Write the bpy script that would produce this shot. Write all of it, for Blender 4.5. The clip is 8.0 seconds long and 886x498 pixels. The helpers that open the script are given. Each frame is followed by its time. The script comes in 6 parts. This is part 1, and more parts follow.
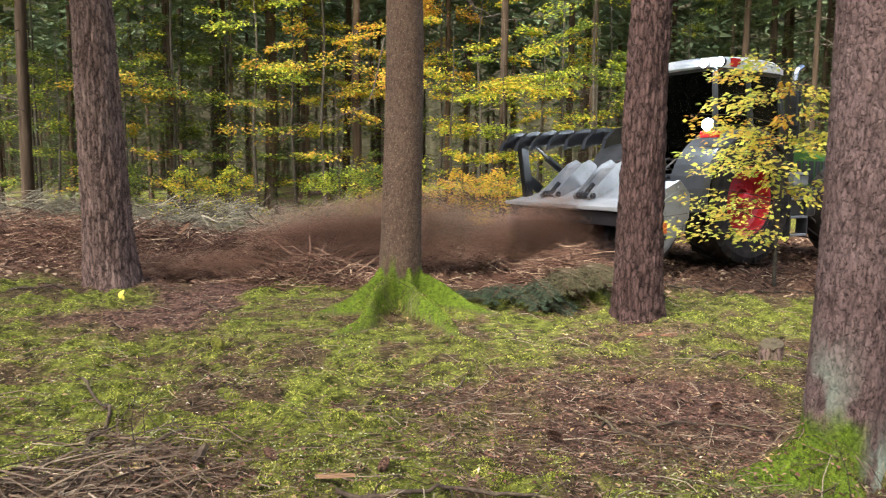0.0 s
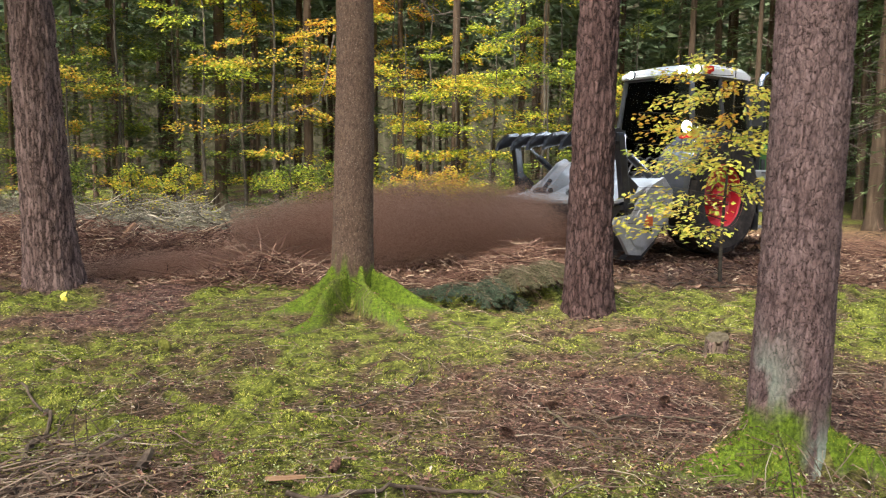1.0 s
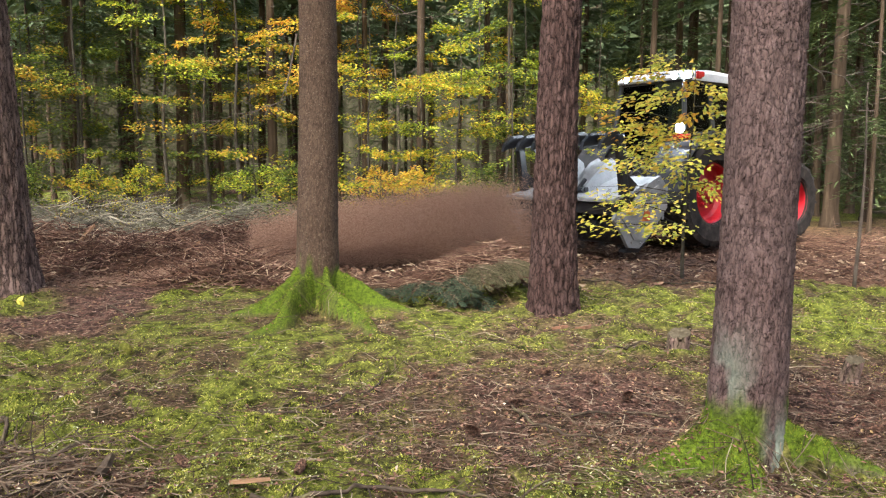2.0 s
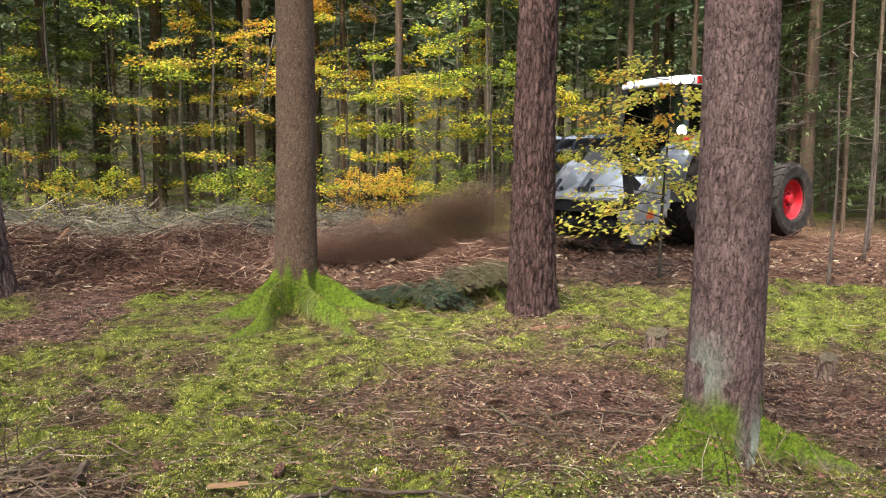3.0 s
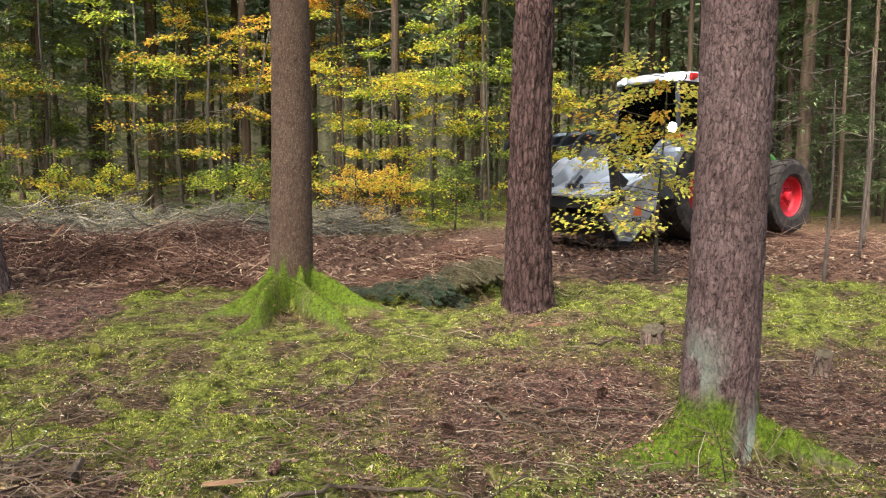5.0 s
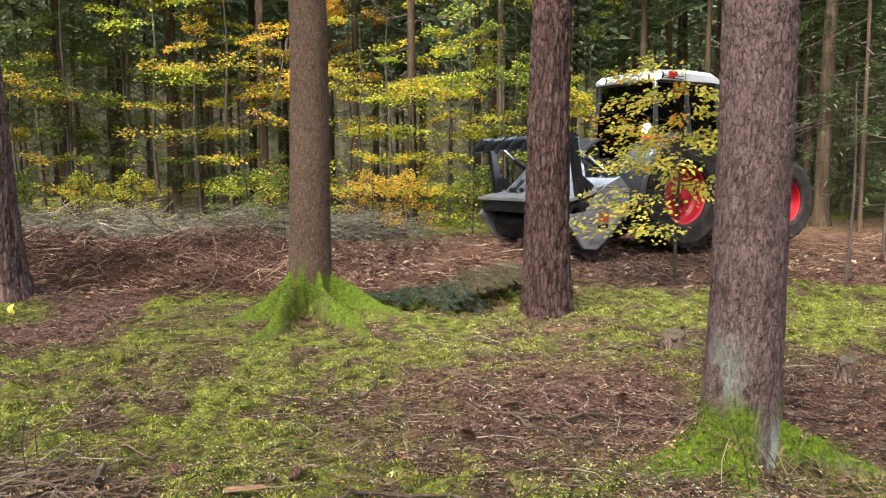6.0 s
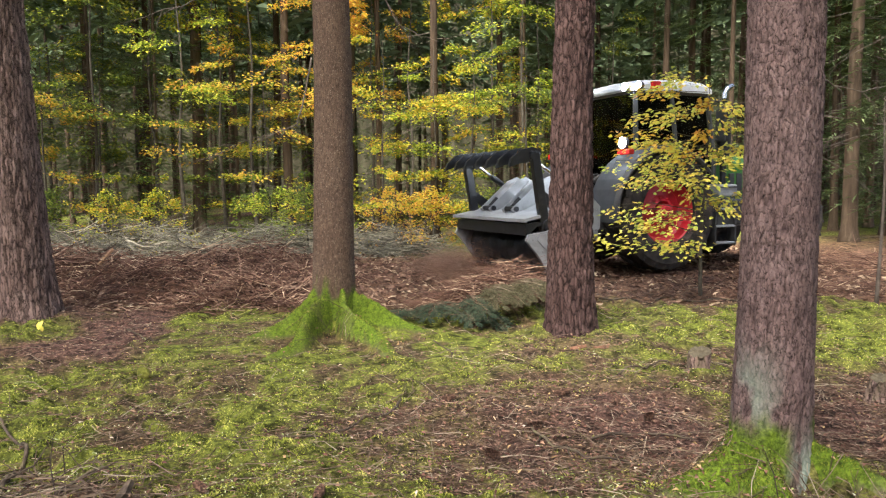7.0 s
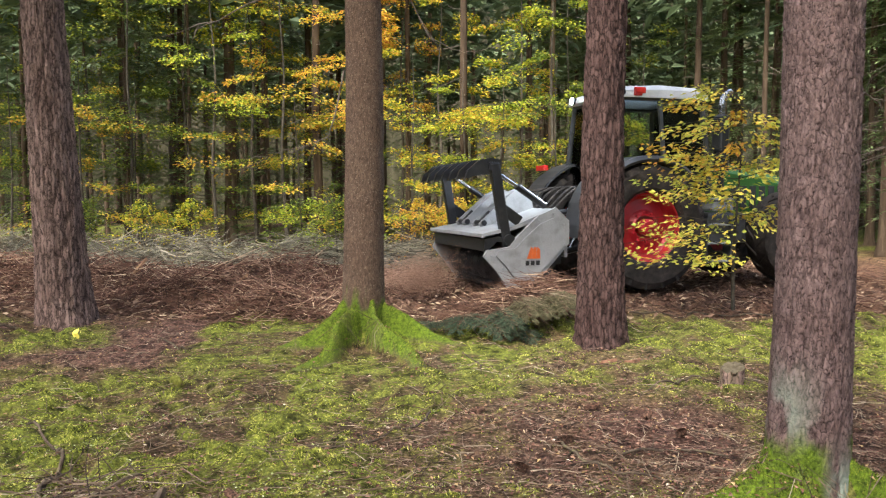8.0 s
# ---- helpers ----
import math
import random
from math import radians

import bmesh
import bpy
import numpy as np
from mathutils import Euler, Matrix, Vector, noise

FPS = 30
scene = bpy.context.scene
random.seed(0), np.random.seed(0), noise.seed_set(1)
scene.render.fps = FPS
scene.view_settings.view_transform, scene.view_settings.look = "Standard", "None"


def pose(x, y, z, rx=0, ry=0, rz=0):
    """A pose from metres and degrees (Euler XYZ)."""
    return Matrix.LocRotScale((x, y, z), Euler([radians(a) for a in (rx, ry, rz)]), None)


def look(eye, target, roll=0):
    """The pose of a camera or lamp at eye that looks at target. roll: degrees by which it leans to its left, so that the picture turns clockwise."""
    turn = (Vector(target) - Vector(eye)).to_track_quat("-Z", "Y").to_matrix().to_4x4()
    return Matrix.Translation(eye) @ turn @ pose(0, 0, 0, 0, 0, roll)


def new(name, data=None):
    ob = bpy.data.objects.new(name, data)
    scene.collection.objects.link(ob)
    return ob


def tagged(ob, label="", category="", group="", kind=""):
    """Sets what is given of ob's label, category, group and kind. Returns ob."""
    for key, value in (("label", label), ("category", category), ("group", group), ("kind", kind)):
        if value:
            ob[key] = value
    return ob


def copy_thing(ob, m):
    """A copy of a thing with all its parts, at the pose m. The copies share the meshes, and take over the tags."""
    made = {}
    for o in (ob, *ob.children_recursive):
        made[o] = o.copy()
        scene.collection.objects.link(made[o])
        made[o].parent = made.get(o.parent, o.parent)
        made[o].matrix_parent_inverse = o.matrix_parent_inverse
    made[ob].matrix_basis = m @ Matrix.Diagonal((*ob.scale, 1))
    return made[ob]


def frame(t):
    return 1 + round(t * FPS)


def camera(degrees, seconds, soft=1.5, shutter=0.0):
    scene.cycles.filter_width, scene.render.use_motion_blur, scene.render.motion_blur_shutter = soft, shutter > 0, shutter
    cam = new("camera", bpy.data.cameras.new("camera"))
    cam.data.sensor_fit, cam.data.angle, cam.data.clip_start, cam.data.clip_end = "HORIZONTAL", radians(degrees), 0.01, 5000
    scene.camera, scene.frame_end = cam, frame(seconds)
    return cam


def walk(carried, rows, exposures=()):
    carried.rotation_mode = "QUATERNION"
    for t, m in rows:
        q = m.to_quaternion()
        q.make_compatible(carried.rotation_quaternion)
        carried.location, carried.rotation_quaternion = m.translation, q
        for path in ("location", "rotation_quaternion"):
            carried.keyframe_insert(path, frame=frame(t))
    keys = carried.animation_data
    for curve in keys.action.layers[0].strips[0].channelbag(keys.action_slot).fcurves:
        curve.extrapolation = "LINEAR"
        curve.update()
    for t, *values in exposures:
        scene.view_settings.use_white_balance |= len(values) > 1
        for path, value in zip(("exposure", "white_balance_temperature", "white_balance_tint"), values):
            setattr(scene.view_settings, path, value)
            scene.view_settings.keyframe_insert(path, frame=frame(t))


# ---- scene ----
cam = camera(61.0, 8.0, soft=1.2, shutter=0.5)
PATH = [
    (0, (-0.000, -0.000, 1.500), (-0.0000, 7.9558, 0.6600), 0.54),
    (0.5, (0.006, 0.010, 1.497), (0.2709, 7.9604, 0.6511), 0.60),
    (1, (0.017, 0.012, 1.499), (0.5061, 7.9504, 0.6404), 0.50),
    (1.5, (0.025, 0.011, 1.497), (0.7084, 7.9347, 0.6320), 0.38),
    (3, (0.041, 0.004, 1.497), (1.0921, 7.8896, 0.6521), 0.03),
    (3.5, (0.045, 0.010, 1.496), (1.1606, 7.8865, 0.6455), 0.00),
    (4, (0.046, 0.011, 1.494), (1.1917, 7.8814, 0.6287), 0.05),
    (5.5, (0.037, 0.019, 1.494), (1.0566, 7.9047, 0.6160), -0.08),
    (6, (0.028, 0.021, 1.500), (0.9472, 7.9242, 0.6704), -0.31),
    (6.5, (0.025, 0.022, 1.508), (0.8362, 7.9460, 0.7616), -0.52),
    (7, (0.021, 0.024, 1.509), (0.7069, 7.9674, 0.8531), -0.56),
    (7.5, (0.011, 0.024, 1.509), (0.5593, 7.9845, 0.9350), -0.45),
    (8, (0.004, 0.018, 1.510), (0.3951, 7.9910, 0.9827), -0.30),
]
walk(cam, [(t, look(eye, target, roll)) for t, eye, target, roll in PATH], exposures=[(0.0, 2.0, 6420, 9), (8.0, 2.0, 6420, 9)])

# ---- light ----
SUN_ELEVATION, SUN_ROTATION = radians(56), radians(212)
world = bpy.data.worlds.new("world")
scene.world = world
world.use_nodes = True
wn = world.node_tree.nodes
sky = wn.new("ShaderNodeTexSky")
sky.sky_type, sky.sun_disc = "NISHITA", False
sky.sun_elevation, sky.sun_rotation = SUN_ELEVATION, SUN_ROTATION
sky.dust_density = 4.0
wn["Background"].inputs["Strength"].default_value = 0.14
world.node_tree.links.new(sky.outputs[0], wn["Background"].inputs["Color"])
sun = new("sun", bpy.data.lights.new("sun", "SUN"))
sun.data.energy, sun.data.angle, sun.data.color = 4.5, radians(25), (1.0, 0.96, 0.89)
sun.matrix_world = look((math.sin(SUN_ROTATION) * math.cos(SUN_ELEVATION) * 50, math.cos(SUN_ROTATION) * math.cos(SUN_ELEVATION) * 50, math.sin(SUN_ELEVATION) * 50), (0, 0, 0))

# ---- tools ----
def lattice(ix, iy, iz, seed):
    h = (ix.astype(np.int64) * 374761393 + iy.astype(np.int64) * 668265263 + iz.astype(np.int64) * 2147483647 + seed * 1274126177) & 0xFFFFFFFF
    h = ((h ^ (h >> 13)) * 1274126177) & 0xFFFFFFFF
    return ((h ^ (h >> 16)) & 0xFFFF) / 65535.0


def grain(x, y, z=0.0, seed=0):
    """Smooth noise from 0 to 1 on arrays."""
    x, y, z = np.broadcast_arrays(np.asarray(x, float), np.asarray(y, float), np.asarray(z, float))
    ix, iy, iz = np.floor(x), np.floor(y), np.floor(z)
    fx, fy, fz = [(f * f * (3 - 2 * f)) for f in (x - ix, y - iy, z - iz)]
    out = 0.0
    for a in (0, 1):
        for b in (0, 1):
            for c in (0, 1):
                w = (fx if a else 1 - fx) * (fy if b else 1 - fy) * (fz if c else 1 - fz)
                out = out + w * lattice(ix + a, iy + b, iz + c, seed)
    return out


def fractal(x, y, z=0.0, seed=0, octaves=3):
    total, amp, norm = 0.0, 1.0, 0.0
    for k in range(octaves):
        total = total + amp * grain(np.asarray(x) * 2**k, np.asarray(y) * 2**k, np.asarray(z) * 2**k, seed + 17 * k)
        norm += amp
        amp *= 0.5
    return total / norm


def bump01(v, lo, hi):
    t = np.clip((np.asarray(v, float) - lo) / (hi - lo), 0, 1)
    return t * t * (3 - 2 * t)


def solid(name, verts, faces, material, parent=None, label="", smooth=False, attribute=None):
    """A mesh object from arrays of corners and faces."""
    me = bpy.data.meshes.new(name)
    verts = np.asarray(verts, np.float32)
    faces = np.asarray(faces, np.int32)
    n = faces.shape[1]
    me.vertices.add(len(verts))
    me.vertices.foreach_set("co", verts.ravel())
    me.loops.add(faces.size)
    me.loops.foreach_set("vertex_index", faces.ravel())
    me.polygons.add(len(faces))
    me.polygons.foreach_set("loop_start", np.arange(len(faces), dtype=np.int32) * n)
    me.update(calc_edges=True)
    me.polygons.foreach_set("use_smooth", np.full(len(faces), smooth))
    for key, values in (attribute or {}).items():
        at = me.attributes.new(key, "FLOAT", "POINT")
        at.data.foreach_set("value", np.asarray(values, np.float32))
    me.materials.append(material)
    ob = new(name, me)
    if parent:
        ob.parent = parent
    if label:
        tagged(ob, label)
    return ob


def part(name, bm, material, parent=None, label="", smooth=False):
    me = bpy.data.meshes.new(name)
    bm.normal_update()
    bm.to_mesh(me)
    bm.free()
    me.materials.append(material)
    if smooth:
        me.polygons.foreach_set("use_smooth", np.full(len(me.polygons), True))
    ob = new(name, me)
    if parent:
        ob.parent = parent
    if label:
        tagged(ob, label)
    return ob


def thing(name, m, label, category, group="", kind=""):
    ob = new(name)
    ob.matrix_basis = m
    return tagged(ob, label, category, group, kind)


def box(bm, c, s, m=None, bevel=0.0):
    r = bmesh.ops.create_cube(bm, size=1.0)
    vs = r["verts"]
    for v in vs:
        v.co = Vector((v.co.x * s[0], v.co.y * s[1], v.co.z * s[2]))
    if bevel:
        es = list({e for v in vs for e in v.link_edges})
        r = bmesh.ops.bevel(bm, geom=es, offset=bevel, segments=2, affect="EDGES", profile=0.6)
        vs = list({v for f in r["faces"] for v in f.verts} | {v for v in vs if v.is_valid})
    t = Matrix.Translation(c) @ (m or Matrix())
    for v in vs:
        v.co = t @ v.co
    return bm


def tube(bm, pts, radii, seg=8, caps=True):
    """A round rod along points."""
    pts = [Vector(p) for p in pts]
    if not isinstance(radii, (list, tuple)):
        radii = [radii] * len(pts)
    rings = []
    side = None
    for i, p in enumerate(pts):
        d = (pts[min(i + 1, len(pts) - 1)] - pts[max(i - 1, 0)]).normalized()
        ref = side if side is not None else (Vector((0, 0, 1)) if abs(d.z) < 0.9 else Vector((1, 0, 0)))
        u = (ref - d * ref.dot(d)).normalized()
        side = u
        w = d.cross(u)
        rings.append([bm.verts.new(p + radii[i] * (math.cos(2 * math.pi * k / seg) * u + math.sin(2 * math.pi * k / seg) * w)) for k in range(seg)])
    for a, b in zip(rings, rings[1:]):
        for k in range(seg):
            bm.faces.new((a[k], a[(k + 1) % seg], b[(k + 1) % seg], b[k]))
    if caps:
        bm.faces.new(rings[0][::-1])
        bm.faces.new(rings[-1])
    return bm


def plate(bm, outline, y0, y1):
    """A plate with an outline in x and z, between two y."""
    a = [bm.verts.new((x, y0, z)) for x, z in outline]
    b = [bm.verts.new((x, y1, z)) for x, z in outline]
    n = len(outline)
    bm.faces.new(a)
    bm.faces.new(b[::-1])
    for k in range(n):
        bm.faces.new((a[k], b[k], b[(k + 1) % n], a[(k + 1) % n]))
    bmesh.ops.recalc_face_normals(bm, faces=bm.faces)
    return bm


def turned(bm, profile, seg=32, open_end=False):
    """A body turned about the y axis; the profile gives radius and y."""
    rings = [[bm.verts.new((r * math.cos(2 * math.pi * k / seg), y, r * math.sin(2 * math.pi * k / seg))) for k in range(seg)] for r, y in profile]
    for a, b in zip(rings, rings[1:]):
        for k in range(seg):
            bm.faces.new((a[k], a[(k + 1) % seg], b[(k + 1) % seg], b[k]))
    if not open_end:
        bm.faces.new(rings[0])
    bm.faces.new(rings[-1][::-1])
    bmesh.ops.recalc_face_normals(bm, faces=bm.faces)
    return bm


def rods(p0, p1, r0, r1, bend=0.0, rng=None):
    """Corners and faces of many three-sided sticks of two pieces each."""
    p0, p1 = np.asarray(p0, float), np.asarray(p1, float)
    n = len(p0)
    d = p1 - p0
    length = np.linalg.norm(d, axis=1, keepdims=True) + 1e-9
    d = d / length
    ref = np.where(np.abs(d[:, 2:3]) < 0.9, np.array([[0, 0, 1.0]]), np.array([[1.0, 0, 0]]))
    u = np.cross(d, ref)
    u /= np.linalg.norm(u, axis=1, keepdims=True)
    w = np.cross(d, u)
    mid = (p0 + p1) / 2 + (rng.normal(0, 1, (n, 1)) * u + rng.normal(0, 1, (n, 1)) * w) * length * bend
    r0, r1 = np.broadcast_to(r0, (n,))[:, None], np.broadcast_to(r1, (n,))[:, None]
    rings = []
    for p, r in ((p0, r0), (mid, (r0 + r1) / 2), (p1, r1)):
        for k in range(3):
            a = 2 * math.pi * k / 3
            rings.append(p + r * (math.cos(a) * u + math.sin(a) * w))
    verts = np.stack(rings, 1).reshape(-1, 3)
    one = []
    for s in (0, 3):
        for k in range(3):
            one.append((s + k, s + (k + 1) % 3, s + 3 + (k + 1) % 3, s + 3 + k))
    faces = (np.arange(n)[:, None, None] * 9 + np.array(one)[None]).reshape(-1, 4)
    return verts, faces


def blades(p, tip, width, rng):
    """Corners and faces of many single three-cornered blades."""
    p, tip = np.asarray(p, float), np.asarray(tip, float)
    n = len(p)
    a = rng.uniform(0, 2 * math.pi, n)
    s = np.stack([np.cos(a), np.sin(a), np.zeros(n)], 1) * np.broadcast_to(width, (n,))[:, None] / 2
    verts = np.stack([p - s, p + s, tip], 1).reshape(-1, 3)
    return verts, np.arange(3 * n).reshape(-1, 3)


def leaves(p, along, up, length, width, fold=0.15):
    """Corners and faces of many folded, pointed leaves."""
    p, along, up = np.asarray(p, float), np.asarray(along, float), np.asarray(up, float)
    n = len(p)
    along = along / (np.linalg.norm(along, axis=1, keepdims=True) + 1e-9)
    side = np.cross(along, up)
    side /= np.linalg.norm(side, axis=1, keepdims=True) + 1e-9
    up = np.cross(side, along)
    length, width = np.broadcast_to(length, (n,))[:, None], np.broadcast_to(width, (n,))[:, None]
    a, b = p, p + along * length - up * length * 0.1
    l = p + along * length * 0.45 + side * width / 2 + up * width * fold
    r = p + along * length * 0.45 - side * width / 2 + up * width * fold
    verts = np.stack([a, r, b, l], 1).reshape(-1, 3)
    one = np.array([(0, 1, 2), (0, 2, 3)])
    faces = (np.arange(n)[:, None, None] * 4 + one[None]).reshape(-1, 3)
    return verts, faces


def joined(*pieces):
    verts, faces, at = [], [], 0
    for v, f in pieces:
        verts.append(v)
        faces.append(np.asarray(f) + at)
        at += len(v)
    return np.concatenate(verts), np.concatenate(faces)


# ---- materials ----
def material(name, roughness=0.8, metallic=0.0):
    m = bpy.data.materials.new(name)
    m.use_nodes = True
    b = m.node_tree.nodes["Principled BSDF"]
    b.inputs["Roughness"].default_value = roughness
    b.inputs["Metallic"].default_value = metallic
    if roughness >= 0.7:
        b.inputs["Specular IOR Level"].default_value = 0.12
    return m, m.node_tree.nodes, m.node_tree.links, b


def noise_node(nodes, links, scale, detail=4.0, rough=0.6, coords=None, stretch=None):
    t = nodes.new("ShaderNodeTexNoise")
    t.inputs["Scale"].default_value, t.inputs["Detail"].default_value, t.inputs["Roughness"].default_value = scale, detail, rough
    if coords is None:
        coords = nodes.new("ShaderNodeTexCoord").outputs["Object"]
    if stretch:
        mp = nodes.new("ShaderNodeMapping")
        mp.inputs["Scale"].default_value = stretch
        links.new(coords, mp.inputs["Vector"])
        coords = mp.outputs[0]
    links.new(coords, t.inputs["Vector"])
    return t.outputs["Fac"]


def ramp(nodes, links, fac, stops):
    r = nodes.new("ShaderNodeValToRGB")
    while len(r.color_ramp.elements) < len(stops):
        r.color_ramp.elements.new(0.5)
    for e, (pos, c) in zip(r.color_ramp.elements, stops):
        e.position, e.color = pos, (*c, 1)
    links.new(fac, r.inputs[0])
    return r.outputs[0]


def mixed(nodes, links, fac, a, b, mode="MIX"):
    m = nodes.new("ShaderNodeMix")
    m.data_type, m.blend_type = "RGBA", mode
    for v, i in ((fac, 0), (a, 6), (b, 7)):
        if isinstance(v, (int, float)):
            m.inputs[i].default_value = v
        elif isinstance(v, tuple):
            m.inputs[i].default_value = (*v, 1)
        else:
            links.new(v, m.inputs[i])
    return m.outputs[2]


def relief(nodes, links, b, height, strength, distance=0.01):
    bu = nodes.new("ShaderNodeBump")
    bu.inputs["Strength"].default_value, bu.inputs["Distance"].default_value = strength, distance
    links.new(height, bu.inputs["Height"])
    links.new(bu.outputs[0], b.inputs["Normal"])


def plain(name, stops, scale=6.0, roughness=0.6, metallic=0.0, bump=0.2, fine=60.0, stretch=None, rough_spread=0.0):
    """A surface whose colour wanders through the stops, with fine relief."""
    m, n, l, b = material(name, roughness, metallic)
    big = noise_node(n, l, scale, 5, 0.65, stretch=stretch)
    small = noise_node(n, l, fine, 3, 0.6, stretch=stretch)
    c = ramp(n, l, big, stops)
    c = mixed(n, l, 0.25, c, ramp(n, l, small, [(0.3, (0.25, 0.25, 0.25)), (0.7, (1, 1, 1))]), "MULTIPLY")
    l.new(c, b.inputs["Base Color"])
    if rough_spread:
        r = n.new("ShaderNodeMapRange")
        r.inputs[3].default_value, r.inputs[4].default_value = roughness - rough_spread, roughness + rough_spread
        l.new(big, r.inputs[0])
        l.new(r.outputs[0], b.inputs["Roughness"])
    relief(n, l, b, small, bump)
    return m


def island(name, stops, roughness=0.8, translucent=0.0, spread=0.0, patches=0.9):
    """A surface whose colour changes from piece to piece of a joined mesh."""
    m, n, l, b = material(name, roughness)
    g = n.new("ShaderNodeNewGeometry")
    fac = g.outputs["Random Per Island"]
    if spread:
        mx = n.new("ShaderNodeMath")
        mx.operation = "MULTIPLY_ADD"
        big = noise_node(n, l, patches, 3)
        a = n.new("ShaderNodeMath")
        a.operation = "SUBTRACT"
        l.new(big, a.inputs[0])
        a.inputs[1].default_value = 0.5
        l.new(a.outputs[0], mx.inputs[0])
        mx.inputs[1].default_value = spread
        l.new(fac, mx.inputs[2])
        fac = mx.outputs[0]
    c = ramp(n, l, fac, stops)
    l.new(c, b.inputs["Base Color"])
    b.inputs["Specular IOR Level"].default_value = 0.15
    if translucent:
        tr = n.new("ShaderNodeBsdfTranslucent")
        l.new(c, tr.inputs[0])
        ms = n.new("ShaderNodeMixShader")
        ms.inputs[0].default_value = translucent
        l.new(b.outputs[0], ms.inputs[1])
        l.new(tr.outputs[0], ms.inputs[2])
        l.new(ms.outputs[0], n["Material Output"].inputs["Surface"])
    return m


def bark(name, groove, ridge, cell, long, moss=(0.085, 0.125, 0.012), fine=110.0, crack=0.10, wander=0.9, specks=0.0, streak=0.7, gaps=0.55):
    """Bark of plates with dark cracks between them, cell plates a metre; moss and lichen where the trunk carries them."""
    m, n, l, b = material(name, 0.92)
    at = n.new("ShaderNodeAttribute")
    at.attribute_name = "relief"
    pos = n.new("ShaderNodeTexCoord").outputs["Object"]
    warp = n.new("ShaderNodeTexNoise")
    warp.inputs["Scale"].default_value = cell * 0.7
    l.new(pos, warp.inputs["Vector"])
    add = n.new("ShaderNodeVectorMath")
    add.operation = "MULTIPLY_ADD"
    l.new(warp.outputs["Color"], add.inputs[0])
    add.inputs[1].default_value = (wander / cell,) * 3
    l.new(pos, add.inputs[2])
    mp = n.new("ShaderNodeMapping")
    mp.inputs["Scale"].default_value = (1, 1, long)
    l.new(add.outputs[0], mp.inputs["Vector"])
    edge, tone = n.new("ShaderNodeTexVoronoi"), n.new("ShaderNodeTexVoronoi")
    edge.feature = "DISTANCE_TO_EDGE"
    for v in (edge, tone):
        v.inputs["Scale"].default_value = cell
        l.new(mp.outputs[0], v.inputs["Vector"])
    small = noise_node(n, l, fine, 4, 0.7, stretch=(1, 1, 0.5))
    big = noise_node(n, l, 3.0, 4, 0.6)
    ragged = n.new("ShaderNodeMath")
    ragged.operation = "MULTIPLY_ADD"
    l.new(small, ragged.inputs[0])
    ragged.inputs[1].default_value = 0.22
    l.new(edge.outputs["Distance"], ragged.inputs[2])
    shifted = n.new("ShaderNodeMath")
    shifted.operation = "SUBTRACT"
    l.new(ragged.outputs[0], shifted.inputs[0])
    shifted.inputs[1].default_value = 0.09
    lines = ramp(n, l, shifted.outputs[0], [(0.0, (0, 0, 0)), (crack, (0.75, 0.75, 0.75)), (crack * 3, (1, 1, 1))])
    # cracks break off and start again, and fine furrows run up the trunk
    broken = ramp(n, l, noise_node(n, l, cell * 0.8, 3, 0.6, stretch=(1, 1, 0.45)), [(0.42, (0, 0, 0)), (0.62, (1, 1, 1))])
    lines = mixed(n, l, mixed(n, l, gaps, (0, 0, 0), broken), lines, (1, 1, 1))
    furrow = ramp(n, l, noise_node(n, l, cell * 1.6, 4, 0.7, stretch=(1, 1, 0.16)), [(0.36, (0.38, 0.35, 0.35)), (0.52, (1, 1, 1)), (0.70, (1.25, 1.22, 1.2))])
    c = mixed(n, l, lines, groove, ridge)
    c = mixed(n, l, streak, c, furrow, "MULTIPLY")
    if specks:
        dots = n.new("ShaderNodeTexVoronoi")
        dots.inputs["Scale"].default_value = 38.0
        l.new(pos, dots.inputs["Vector"])
        spot = ramp(n, l, dots.outputs["Distance"], [(0.10, (1, 1, 1)), (0.24, (0, 0, 0))])
        c = mixed(n, l, mixed(n, l, 1 - specks, spot, (0, 0, 0)), c, (0.34, 0.30, 0.24))
    c = mixed(n, l, 0.5, c, ramp(n, l, tone.outputs["Color"], [(0.0, (0.62, 0.60, 0.60)), (1.0, (1.2, 1.15, 1.12))]), "MULTIPLY")
    # hollows of the modelled relief are darkened, cavity shade put into the colour
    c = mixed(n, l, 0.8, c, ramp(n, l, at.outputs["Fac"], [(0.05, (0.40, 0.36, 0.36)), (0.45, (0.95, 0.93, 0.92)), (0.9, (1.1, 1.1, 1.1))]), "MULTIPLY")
    c = mixed(n, l, 0.6, c, ramp(n, l, big, [(0.35, (0.75, 0.70, 0.68)), (0.65, (1.1, 1.12, 1.12))]), "MULTIPLY")
    c = mixed(n, l, 0.5, c, ramp(n, l, small, [(0.3, (0.5, 0.48, 0.48)), (0.7, (1.2, 1.2, 1.2))]), "MULTIPLY")
    wet = n.new("ShaderNodeAttribute")
    wet.attribute_name = "moss"
    green = ramp(n, l, noise_node(n, l, 34.0, 5, 0.75), [(0.3, (moss[0] * 0.2, moss[1] * 0.22, moss[2] * 0.5)), (0.5, moss), (0.75, (moss[0] * 2.0, moss[1] * 1.9, moss[2] * 1.5))])
    c = mixed(n, l, wet.outputs["Fac"], c, green)
    lich = n.new("ShaderNodeAttribute")
    lich.attribute_name = "lichen"
    c = mixed(n, l, lich.outputs["Fac"], c, (0.26, 0.32, 0.25))
    l.new(c, b.inputs["Base Color"])
    mx = n.new("ShaderNodeMath")
